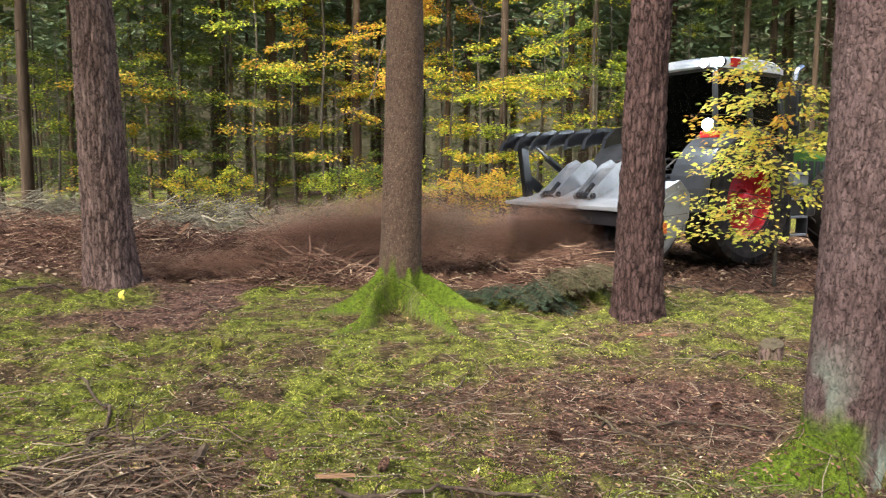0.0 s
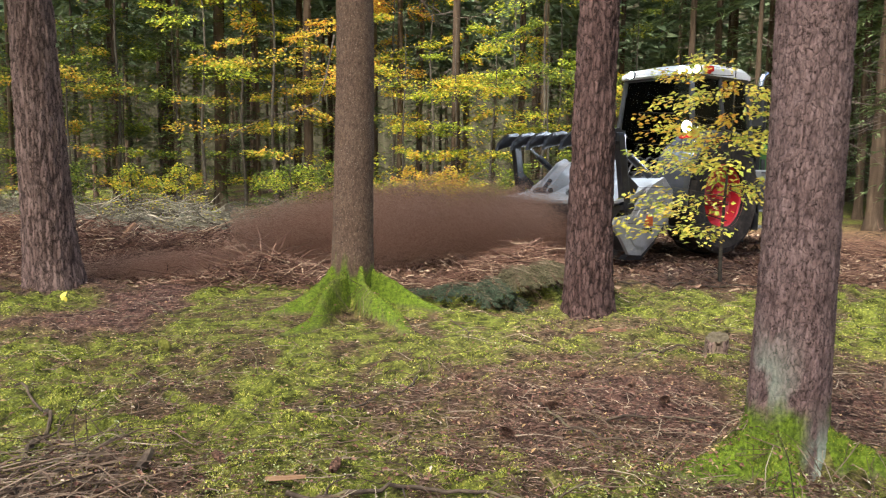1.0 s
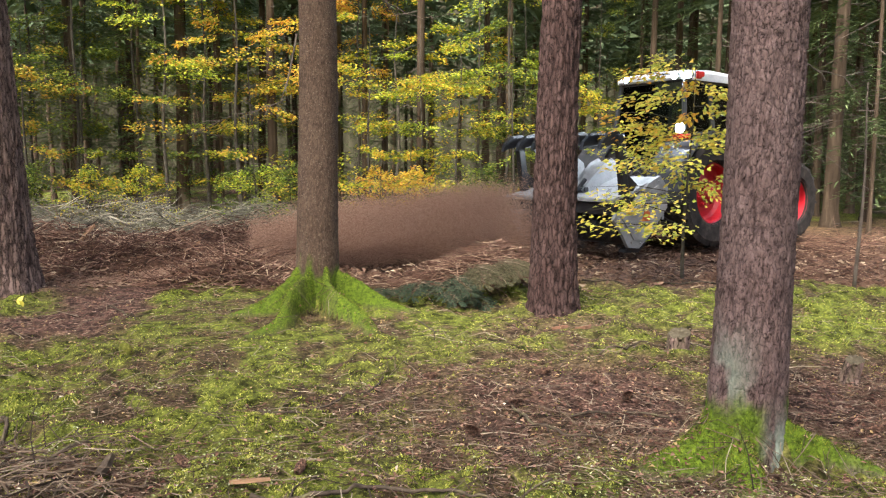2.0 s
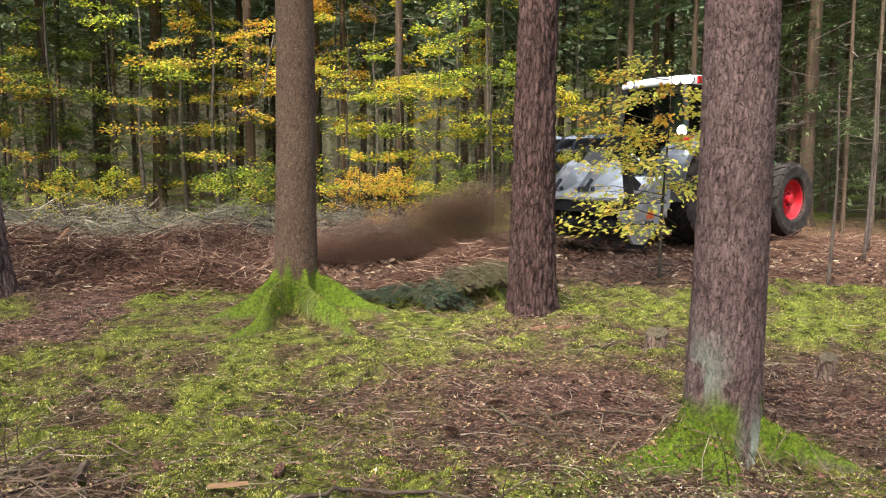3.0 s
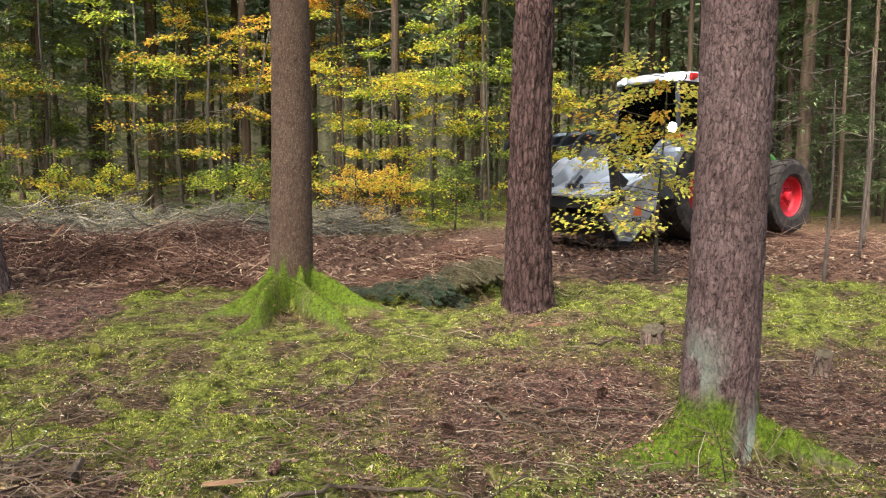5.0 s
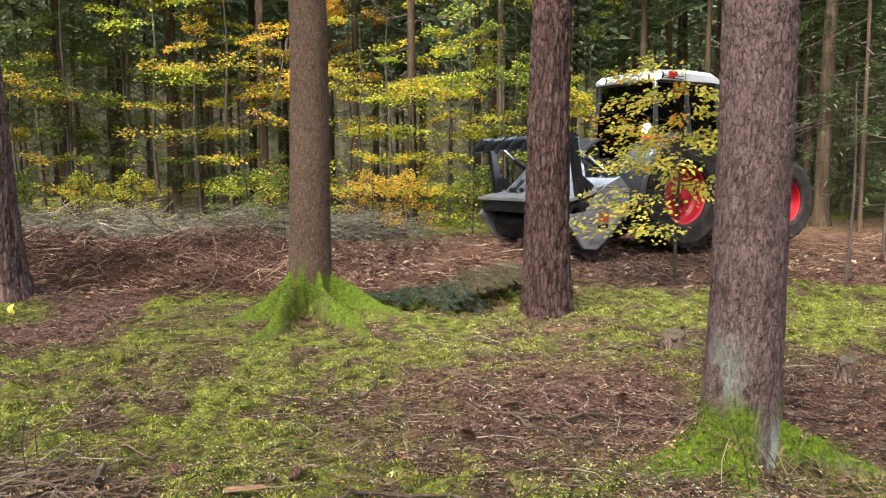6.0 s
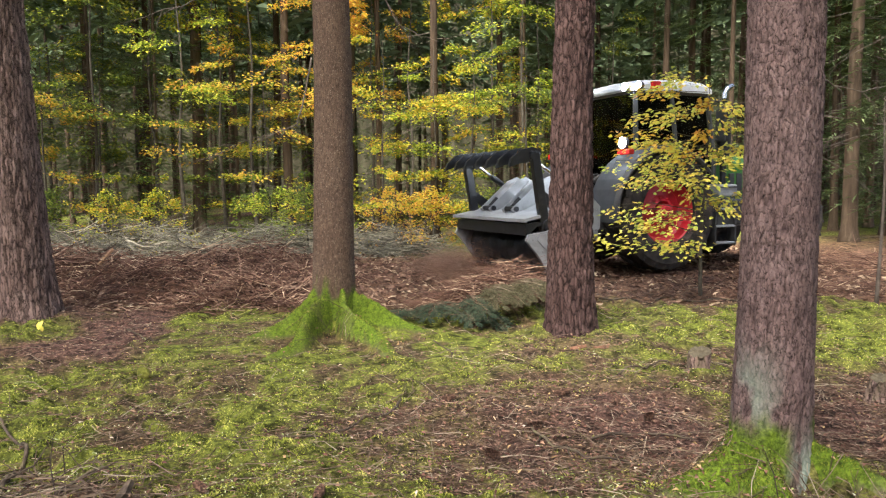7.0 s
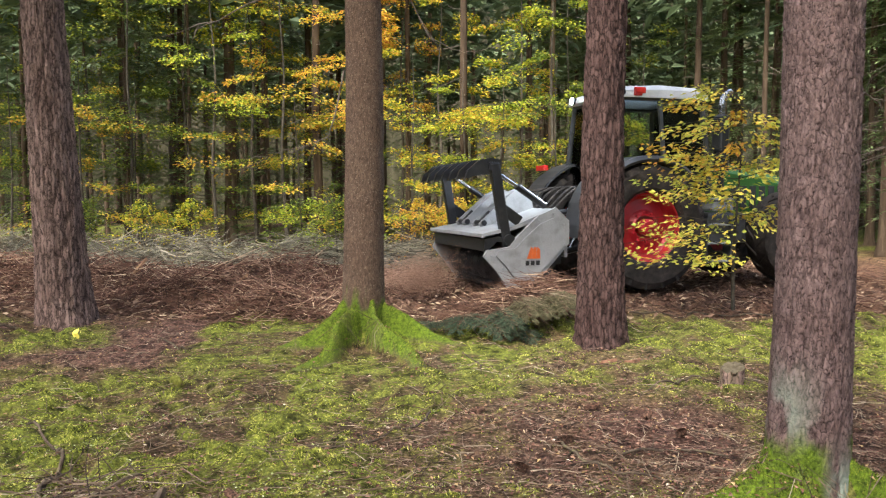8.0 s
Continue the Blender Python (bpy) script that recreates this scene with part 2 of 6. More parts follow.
    mx.operation = "MULTIPLY_ADD"
    l.new(lines, mx.inputs[0])
    mx.inputs[1].default_value = 1.6
    l.new(small, mx.inputs[2])
    relief(n, l, b, mx.outputs[0], 0.7, 0.008)
    return m

# ---- ground ----
def mask_soil(x, y):
    """Where the ground is churned to brown soil and chips: the cleared lane."""
    w = fractal(x * 0.7, y * 0.7, seed=5) - 0.5
    lane = bump01(y + 1.6 * w + 0.10 * x, 9.3, 10.2) * (1 - bump01(y + 2 * w - 0.25 * np.maximum(x, 0), 15.5, 18.5))
    pile = bump01(np.exp(-(((x - 1.25) / 0.75) ** 2 + ((y - 8.45) / 0.42) ** 2)), 0.25, 0.6)
    return np.maximum(lane * (1 - 0.35 * bump01(x, 9.0, 16.0)), pile)


def mask_litter(x, y):
    """Where dry needles lie on the ground instead of moss."""
    w = fractal(x * 1.1 + 40, y * 1.1, seed=9) - 0.5
    a = np.exp(-(((x - 1.15) / 1.15) ** 2 + ((y - 4.5) / 1.15) ** 2) ** 1.5)
    b = np.exp(-(((x - 3.6) / 1.4) ** 2 + ((y - 4.3) / 1.3) ** 2) ** 1.5)
    c = np.exp(-(((x + 1.6) / 0.7) ** 2 + ((y - 3.0) / 0.9) ** 2) ** 1.5)
    d = 0.9 * bump01(y, 6.6, 7.4) * (1 - bump01(x, -1.6, -0.9)) * bump01(w, -0.1, 0.15)
    e = 0.55 * np.exp(-(((x - 2.0) / 0.9) ** 2 + ((y - 6.9) / 0.5) ** 2))
    return np.clip(np.maximum.reduce([a, b, 0.9 * c, d, e]) + 1.5 * w * 0.6, 0, 1)


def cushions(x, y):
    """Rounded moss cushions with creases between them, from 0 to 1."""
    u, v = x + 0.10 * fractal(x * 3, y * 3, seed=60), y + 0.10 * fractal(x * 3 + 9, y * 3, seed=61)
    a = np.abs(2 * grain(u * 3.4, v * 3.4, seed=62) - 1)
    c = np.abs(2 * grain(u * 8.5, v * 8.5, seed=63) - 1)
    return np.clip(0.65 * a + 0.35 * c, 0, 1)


def mask_dry_crease(x, y):
    """Patches between the moss where dead grass, needles and twigs show. Creases between cushions are browned too, as
    shade in the colour.
    """
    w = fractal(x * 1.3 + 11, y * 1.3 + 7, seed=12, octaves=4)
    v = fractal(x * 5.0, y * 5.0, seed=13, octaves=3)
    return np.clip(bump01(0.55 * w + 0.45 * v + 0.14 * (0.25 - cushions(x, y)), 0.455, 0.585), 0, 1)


FEET = [
    # tree's x, y, radius, height of the flare, roots as (bearing, length, width)
    (-0.43, 7.72, 0.20, 0.45, [(203, 1.3, 0.105), (250, 2.2, 0.072), (294, 2.2, 0.066), (341, 1.5, 0.072), (60, 0.7, 0.07), (130, 0.7, 0.08)]),
    (1.972, 3.56, 0.18, 0.27, [(190, 1.0, 0.12), (240, 0.85, 0.085), (322, 1.05, 0.045), (60, 0.5, 0.08), (130, 0.5, 0.09)]),
]


def round_feet(x, y):
    """1 close to the feet of the two mossy trees, 0 away from them."""
    out = 0.0
    for cx, cy, r0, tall, roots in FEET:
        out = np.maximum(out, 1 - bump01(np.hypot(x - cx, y - cy), 3.2 * tall, 4.6 * tall))
    return out


def foot_mounds(x, y):
    """Height of the moss-grown roots round the feet of two trees."""
    x, y = np.asarray(x, float), np.asarray(y, float)
    out = np.zeros(np.broadcast(x, y).shape)
    for cx, cy, r0, tall, roots in FEET:
        dx, dy = x - cx, y - cy
        lump = 1 + 0.3 * (fractal(x * 11, y * 11, seed=15) - 0.5)
        for bearing, length, wide in roots:
            a = radians(bearing)
            s = dx * math.cos(a) + dy * math.sin(a)
            d = -dx * math.sin(a) + dy * math.cos(a) + 0.05 * np.sin(s * 6 + bearing)
            w = wide * (1.0 + 0.5 * np.clip(s / length, 0, 1))
            h = tall * np.clip(1 - np.clip(s - r0, 0, None) / (length - r0), 0, 1) ** 2.2 * bump01(s, -0.1, 0.08)
            out = np.maximum(out, h * np.exp(-np.abs(d / w) ** 2.6) * lump)
        r = np.hypot(dx, dy)
        out = np.maximum(out, 0.06 * tall * np.exp(-np.clip(r - r0, 0, None) / 0.08) * lump)
    return out


HEAPS = [(1.15, 8.25, 0.62, 0.30, 0.24), (1.6, 8.6, 0.5, 0.35, 0.26), (-1.7, 9.9, 0.8, 0.35, 0.16), (-3.0, 11.2, 1.2, 0.6, 0.26), (-5.3, 13.0, 1.5, 0.8, 0.32), (-2.4, 14.2, 1.5, 0.7, 0.26), (-7.8, 13.5, 1.5, 1.0, 0.36)]


def heaps(x, y):
    """Low heaps of shredded wood and soil, under the brushwood."""
    out = 0.0
    rough = 0.4 + 1.2 * fractal(x * 2.2, y * 2.2, seed=71)
    for cx, cy, sx, sy, tall in HEAPS:
        out = out + tall * np.exp(-(((x - cx) / sx) ** 2 + ((y - cy) / sy) ** 2)) * rough
    return out


def height(x, y):
    x, y = np.asarray(x, float), np.asarray(y, float)
    near = np.exp(-np.hypot(x, y - 6) ** 2 / 900)
    calm = round_feet(x, y)
    h = 0.10 * (fractal(x * 0.45, y * 0.45, seed=1) - 0.5) + 0.09 * (1 - 0.7 * calm) * (fractal(x * 1.9, y * 1.9, seed=2) - 0.5)
    h += (0.085 * (fractal(x * 4.0, y * 4.0, seed=3, octaves=2) - 0.5) + 0.035 * (fractal(x * 11, y * 11, seed=8, octaves=2) - 0.5)) * near * (1 - 0.75 * calm)
    h += foot_mounds(x, y) + 0.05 * np.exp(-(((x + 0.45) / 1.2) ** 2 + ((y - 7.75) / 1.1) ** 2))
    h += heaps(x, y) + 0.09 * mask_litter(x, y) * (fractal(x * 5.5, y * 5.5, seed=72, octaves=2) - 0.5) * near * (1 - calm)
    h += 0.05 * mask_soil(x, y) * (fractal(x * 3.1, y * 3.1, seed=4) - 0.5) - 0.05 * mask_soil(x, y)
    h += (-0.055 + 0.15 * cushions(x, y)) * (1 - 0.6 * mask_dry_crease(x, y)) * (1 - mask_litter(x, y)) * near * (1 - 0.85 * calm)
    far = bump01(np.hypot(x, y - 8), 18, 70)
    return h + far * 0.8 * (fractal(x * 0.06, y * 0.06, seed=6) - 0.35)


def stretch_axis(lo, hi, step, reach):
    inner = list(np.arange(lo, hi, step))
    out, s, p = [], step, hi
    while p < reach:
        out.append(p)
        s *= 1.035 if s < 0.22 else 1.16
        p += s
    low, s, p = [], step, lo
    while p > -reach:
        s *= 1.035 if s < 0.22 else 1.16
        p -= s
        low.append(p)
    return np.array(low[::-1] + inner + out)


m, n, l, b = material("forest_floor", 0.95)
at1, at2, at3 = [n.new("ShaderNodeAttribute") for k in range(3)]
# "dry" holds dry patches plus the cushion creases browned as shade
at1.attribute_name, at2.attribute_name, at3.attribute_name = "soil", "litter", "dry"
pos = n.new("ShaderNodeTexCoord").outputs["Object"]
patch = noise_node(n, l, 2.6, 6, 0.7, pos)
speck = noise_node(n, l, 38.0, 6, 0.8, pos)
moss_c = ramp(n, l, speck, [(0.30, (0.020, 0.026, 0.005)), (0.48, (0.115, 0.135, 0.018)), (0.68, (0.30, 0.33, 0.045))])
# brown of dead litter, also painted into cushion creases as their shade
dry_crease_c = ramp(n, l, speck, [(0.32, (0.018, 0.012, 0.007)), (0.5, (0.075, 0.047, 0.025)), (0.68, (0.23, 0.155, 0.08))])
red_c = ramp(n, l, speck, [(0.34, (0.018, 0.008, 0.006)), (0.5, (0.10, 0.053, 0.040)), (0.68, (0.29, 0.175, 0.135))])
soil_c = ramp(n, l, speck, [(0.25, (0.05, 0.026, 0.018)), (0.5, (0.13, 0.07, 0.045)), (0.78, (0.24, 0.15, 0.10))])
c = mixed(n, l, 0.18, mixed(n, l, at3.outputs["Fac"], moss_c, dry_crease_c), ramp(n, l, patch, [(0.3, (0.05, 0.04, 0.02)), (0.7, (0.17, 0.15, 0.06))]))
c = mixed(n, l, at2.outputs["Fac"], c, red_c)
c = mixed(n, l, at1.outputs["Fac"], c, soil_c)
c = mixed(n, l, 0.9, c, ramp(n, l, noise_node(n, l, 8.0, 5, 0.75, pos), [(0.38, (0.14, 0.13, 0.12)), (0.5, (0.85, 0.85, 0.85)), (0.64, (1.5, 1.5, 1.45))]), "MULTIPLY")
l.new(c, b.inputs["Base Color"])
both = n.new("ShaderNodeMath")
both.operation = "MULTIPLY_ADD"
l.new(noise_node(n, l, 11.0, 4, 0.6, pos), both.inputs[0])
both.inputs[1].default_value = 1.5
l.new(speck, both.inputs[2])
relief(n, l, b, both.outputs[0], 1.0, 0.035)
FLOOR = m

gx = stretch_axis(-4.0, 6.0, 0.05, 2500)
gy = stretch_axis(2.0, 9.5, 0.05, 2500)
xx, yy = np.meshgrid(gx, gy)
nx, ny = len(gx), len(gy)
idx = np.arange(nx * ny).reshape(ny, nx)
quads = np.stack([idx[:-1, :-1], idx[:-1, 1:], idx[1:, 1:], idx[1:, :-1]], -1).reshape(-1, 4)
ground = solid("ground", np.stack([xx, yy, height(xx, yy) - 0.25 * np.clip(foot_mounds(xx, yy), 0, 0.1)], -1).reshape(-1, 3), quads, FLOOR, smooth=True,
               attribute={"soil": mask_soil(xx, yy).ravel(), "dry": (mask_dry_crease(xx, yy) * (1 - bump01(foot_mounds(xx, yy), 0.03, 0.09))).ravel(), "litter": (mask_litter(xx, yy) * (1 - mask_soil(xx, yy))).ravel()})
tagged(ground, "mossy forest floor with needle litter and churned soil", "ground", kind="structure")


def on_ground(x, y):
    return float(height(x, y))

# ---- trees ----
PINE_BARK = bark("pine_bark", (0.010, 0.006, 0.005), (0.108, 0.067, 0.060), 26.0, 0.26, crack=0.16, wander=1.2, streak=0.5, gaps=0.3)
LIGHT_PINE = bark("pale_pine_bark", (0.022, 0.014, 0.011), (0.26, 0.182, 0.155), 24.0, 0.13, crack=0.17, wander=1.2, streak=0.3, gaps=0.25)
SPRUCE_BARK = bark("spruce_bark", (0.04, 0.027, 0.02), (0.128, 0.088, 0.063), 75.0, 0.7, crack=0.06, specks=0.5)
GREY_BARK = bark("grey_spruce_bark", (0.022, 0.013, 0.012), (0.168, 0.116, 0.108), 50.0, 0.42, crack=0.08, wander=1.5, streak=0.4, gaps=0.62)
FAR_BARK = plain("far_bark", [(0.3, (0.035, 0.025, 0.018)), (0.55, (0.08, 0.058, 0.042)), (0.75, (0.15, 0.115, 0.085))], 3.0, 0.95, bump=0.5, fine=25.0, stretch=(1, 1, 0.3))
n, l = FAR_BARK.node_tree.nodes, FAR_BARK.node_tree.links
link = n["Principled BSDF"].inputs["Base Color"].links[0].from_socket
l.new(mixed(n, l, 1.0, link, ramp(n, l, n.new("ShaderNodeObjectInfo").outputs["Random"], [(0.0, (0.7, 0.66, 0.6)), (0.6, (1.2, 1.15, 1.05)), (1.0, (2.2, 2.15, 2.0))]), "MULTIPLY"), n["Principled BSDF"].inputs["Base Color"])
TWIG = plain("dead_twig", [(0.3, (0.06, 0.045, 0.038)), (0.7, (0.16, 0.13, 0.105))], 4.0, 0.95)
LOW_NEEDLES = island("grey_green_needles", [(0.0, (0.05, 0.075, 0.03)), (0.6, (0.11, 0.15, 0.06)), (1.0, (0.20, 0.25, 0.11))], 0.7, 0.2)
NEEDLES = island("dark_needles", [(0.0, (0.055, 0.08, 0.04)), (0.6, (0.11, 0.15, 0.08)), (1.0, (0.19, 0.235, 0.13))], 0.7, 0.3)


def crown_mesh(seed, base, top, reach, count):
    """A conifer's crown: drooping branches of many needle sprays."""
    rng = np.random.default_rng(seed)
    verts, faces = [], []
    z = rng.uniform(base, top, count) ** 1.0
    a = rng.uniform(0, 2 * math.pi, count)
    ln = reach * (1 - (z - base) / (top - base)) ** 0.7 * rng.uniform(0.6, 1.1, count) + 0.3
    d = np.stack([np.cos(a), np.sin(a), np.full(count, -0.15)], 1)
    per = 10
    s = np.tile(np.linspace(0.1, 1.0, per), count)
    k = np.repeat(np.arange(count), per)
    p = np.stack([np.zeros(len(k)), np.zeros(len(k)), z[k]], 1) + d[k] * (s * ln[k])[:, None]
    p[:, 2] -= 0.25 * (s**2) * ln[k] * 0.4
    along = d[k] + rng.normal(0, 0.75, (len(k), 3)) * np.array([1, 1, 0.35])
    return leaves(p, along, np.tile([0, 0, 1.0], (len(k), 1)) + rng.normal(0, 0.3, (len(k), 3)), rng.uniform(0.5, 0.95, len(k)), rng.uniform(0.18, 0.38, len(k)), 0.1)


CROWNS = []
for seed, (b0, t0, r0, c0) in enumerate([(8.5, 22, 2.6, 90), (9.5, 24, 2.4, 90), (7.5, 20, 2.8, 90)]):
    CROWNS.append(crown_mesh(seed + 3, b0, t0, r0, c0))


def near_tree(label, x, y, diameter, lean, kind, roots, seed, moss_height, flare=0.35, lichen=0.0, top=19.0, taper=0.04, bare=None):
    """A trunk with modelled bark, root flare and a crown high above. lean: drift in x and y a metre."""
    rng = np.random.default_rng(seed)
    z0 = on_ground(x, y) - float(foot_mounds(x, y))
    tree = thing("tree", pose(x, y, z0), label, "tree", "near trees")
    zs = np.concatenate([np.arange(-0.15, 4.4, 0.022), np.arange(4.4, 8, 0.12), np.arange(8, top, 0.6)])
    seg = 130
    th = np.linspace(0, 2 * math.pi, seg, endpoint=False)
    T, Z = np.meshgrid(th, zs)
    R0 = diameter / 2
    R = R0 * (1 - taper * np.clip(Z, 0, 4.5) - 0.02 * np.clip(Z - 4.5, 0, 30) + 0.10 * np.exp(-np.clip(Z, 0, 9) / 0.6)) * (1 + 0.03 * (grain(2 * np.cos(T), 2 * np.sin(T), Z * 0.8, seed) - 0.5))
    foot = np.zeros_like(T)
    for az, size, spread in roots:
        dth = np.angle(np.exp(1j * (T - radians(az))))
        foot += size * np.exp(-(dth / spread) ** 2)
    R = R + R0 * (flare * 0.5 + foot) * np.exp(-np.clip(Z + 0.15, 0, None) / 0.22)
    cx, sx = np.cos(T) * diameter / 0.4, np.sin(T) * diameter / 0.4
    if kind == "pine":
        w = 0.7 * (grain(cx * 3, sx * 3, Z * 3, seed + 1) - 0.5)
        a = np.abs(grain(cx * 6.0 + w, sx * 6.0 + w, Z * 5.0, seed + 2) - 0.5) * 2
        c = np.abs(grain(cx * 11 + w, sx * 11, Z * 13.0, seed + 3) - 0.5) * 2
        rel = np.clip(np.minimum(a * 2.1, 0.35 + c * 1.6), 0, 1)
        depth = 0.028
    elif kind == "flaky":
        w = 0.5 * (grain(cx * 5, sx * 5, Z * 5, seed + 1) - 0.5)
        a = np.abs(grain(cx * 9 + w, sx * 9 + w, Z * 21.0 + w, seed + 2) - 0.5) * 2
        c = np.abs(grain(cx * 15 + w, sx * 15, Z * 45.0, seed + 3) - 0.5) * 2
        rel = np.clip(np.minimum(a * 2.6, 0.25 + c * 2.0), 0, 1)
        depth = 0.010
    else:
        a = grain(cx * 14, sx * 14, Z * 30, seed + 2)
        c = grain(cx * 26, sx * 26, Z * 60, seed + 3)
        rel = np.clip(0.55 + (a - 0.5) * 0.9 + (c - 0.5) * 0.6, 0, 1)
        depth = 0.009
    R = R + depth * (rel - 0.5) * (Z < 6)
    X = R * np.cos(T) + lean[0] * Z + 0.01 * np.sin(Z * 1.3 + seed)
    Y = R * np.sin(T) + lean[1] * Z
    ragged = fractal(cx * 3, sx * 3, Z * 5, seed + 8)
    moss = np.clip(bump01(moss_height * (0.6 + 0.8 * ragged) - Z, -0.05, 0.08), 0, 1) if moss_height else 0 * Z
    pale = lichen * bump01(ragged, 0.45, 0.65) * np.exp(-(((Z - 0.45) / 0.2) ** 2)) * np.exp(-((np.angle(np.exp(1j * (T - radians(205)))) / 0.7) ** 2))
    if bare:
        gap = np.exp(-((np.angle(np.exp(1j * (T - radians(bare[0])))) / radians(bare[1])) ** 4))
        moss = moss * (1 - gap)
        pale = pale * (1 - gap) + 0.8 * gap * bump01(ragged, 0.42, 0.55) * np.exp(-(((Z - 0.10) / 0.14) ** 2))
    pale = pale * (1 - moss)
    idx = np.arange(seg * len(zs)).reshape(len(zs), seg)
    nxt = np.roll(idx, -1, 1)
    quads = np.stack([idx[:-1], nxt[:-1], nxt[1:], idx[1:]], -1).reshape(-1, 4)
    mat = {"pine": PINE_BARK if seed == 21 else LIGHT_PINE, "flaky": GREY_BARK}.get(kind, SPRUCE_BARK)
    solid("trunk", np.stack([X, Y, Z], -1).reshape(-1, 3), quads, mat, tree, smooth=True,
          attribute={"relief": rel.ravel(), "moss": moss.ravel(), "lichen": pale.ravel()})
    cr = solid("crown", *CROWNS[seed % 3], NEEDLES, tree)
    cr.location = (lean[0] * 10, lean[1] * 10, 0)
    # the moss-grown flare of the roots
    if moss_height:
        rad = np.concatenate([np.linspace(0.55 * R0, 0.5, 34), np.linspace(0.515, 1.45, 40)])
        az = np.linspace(0, 2 * math.pi, 160, endpoint=False)
        A, D = np.meshgrid(az, rad)
        px, py = D * np.cos(A), D * np.sin(A)
        rise = foot_mounds(x + px, y + py)
        pz = height(x + px, y + py) - z0 - 0.03 * bump01(0.05 - rise, 0, 0.05)
        idx = np.arange(A.size).reshape(A.shape)
        nxt = np.roll(idx, -1, 1)
        quads = np.stack([idx[:-1], nxt[:-1], nxt[1:], idx[1:]], -1).reshape(-1, 4)[:, ::-1]
        mossy = np.clip(0.4 + 1.2 * fractal((x + px) * 6, (y + py) * 6, seed=19), 0, 1) * bump01(rise, 0.02, 0.07)
        solid("root_flare", np.stack([px, py, pz], -1).reshape(-1, 3), quads, mat, tree, "moss-grown roots", smooth=True,
              attribute={"relief": 0.5 + 0 * rise.ravel(), "moss": mossy.ravel(), "lichen": 0 * rise.ravel()})
    return tree


spruce = near_tree("mossy-footed spruce trunk with spreading roots", -0.43, 7.72, 0.415, (0.006, 0.0), "spruce", [(205, 0.3, 0.4), (258, 0.35, 0.3), (297, 0.3, 0.25), (338, 0.4, 0.35), (150, 0.2, 0.4), (60, 0.2, 0.4)], 11, 0.48)
near_tree("Scots pine trunk with deep reddish plated bark", 1.955, 7.50, 0.455, (0.015, 0.0), "pine", [(200, 0.16, 0.5), (340, 0.2, 0.5), (270, 0.12, 0.5), (80, 0.2, 0.5)], 21, 0.0, 0.3, taper=0.055)
thick = near_tree("thick spruce trunk with flaky bark, mossy at its foot", 1.965, 3.56, 0.352, (0.010, 0.0), "flaky", [(195, 0.35, 0.5), (240, 0.25, 0.4), (322, 0.3, 0.3), (60, 0.2, 0.5)], 31, 0.34, 0.35, 0.5, taper=0.012, bare=(291, 26))
near_tree("thick Scots pine trunk with furrowed bark beside the cleared lane", -4.21, 9.5, 0.60, (-0.042, 0.0), "pine", [(180, 0.2, 0.5), (300, 0.2, 0.5), (20, 0.25, 0.5)], 41, 0.0, 0.25, taper=0.062)


def dead_branch(tree, points, radius, seed):
    """A thin dead branch with side twigs, left on a near trunk."""
    r = random.Random(seed)
    bm = bmesh.new()
    line = [Vector(p) for p in points]
    fine = []
    for a, c in zip(line, line[1:]):
        for k in range(4):
            fine.append(a.lerp(c, k / 4) + Vector((0, r.uniform(-0.02, 0.02), r.uniform(-0.02, 0.02))))
    fine.append(line[-1])
    n = len(fine)
    tube(bm, fine, [radius * (1 - 0.8 * i / (n - 1)) for i in range(n)], 6)
    for k in range(7):
        i = r.randrange(2, n - 1)
        d = (fine[i + 1] - fine[i - 1]).normalized() * 0.7 + Vector((r.uniform(-0.5, 0.5), r.uniform(-0.6, 0.6), r.uniform(-0.8, 0.4)))
        ln = r.uniform(0.12, 0.45)
        tube(bm, [fine[i], fine[i] + d * ln * 0.5, fine[i] + d * ln + Vector((0, 0, -0.04))], [radius * 0.4, radius * 0.3, radius * 0.12], 5)
    part("dead_branch", bm, TWIG, tree, "thin dark dead branch")


dead_branch(spruce, [(-0.16, 0, 3.75), (-0.7, -0.1, 3.62), (-1.2, -0.15, 3.3), (-1.9, -0.2, 3.05)], 0.014, 1)
dead_branch(spruce, [(-0.18, 0, 2.75), (-0.26, -0.05, 2.35), (-0.33, -0.1, 2.1), (-0.75, -0.2, 1.95), (-1.35, -0.25, 1.72)], 0.010, 2)
dead_branch(spruce, [(0.14, 0.1, 4.1), (0.45, 0.1, 3.6), (0.7, 0.1, 3.1), (1.1, 0.1, 2.95)], 0.009, 3)
dead_branch(thick, [(0.17, 0.05, 2.02), (0.35, 0.1, 2.0), (0.65, 0.15, 1.95)], 0.006, 4)
dead_branch(thick, [(0.17, 0.05, 1.62), (0.3, 0.1, 1.66)], 0.006, 5)


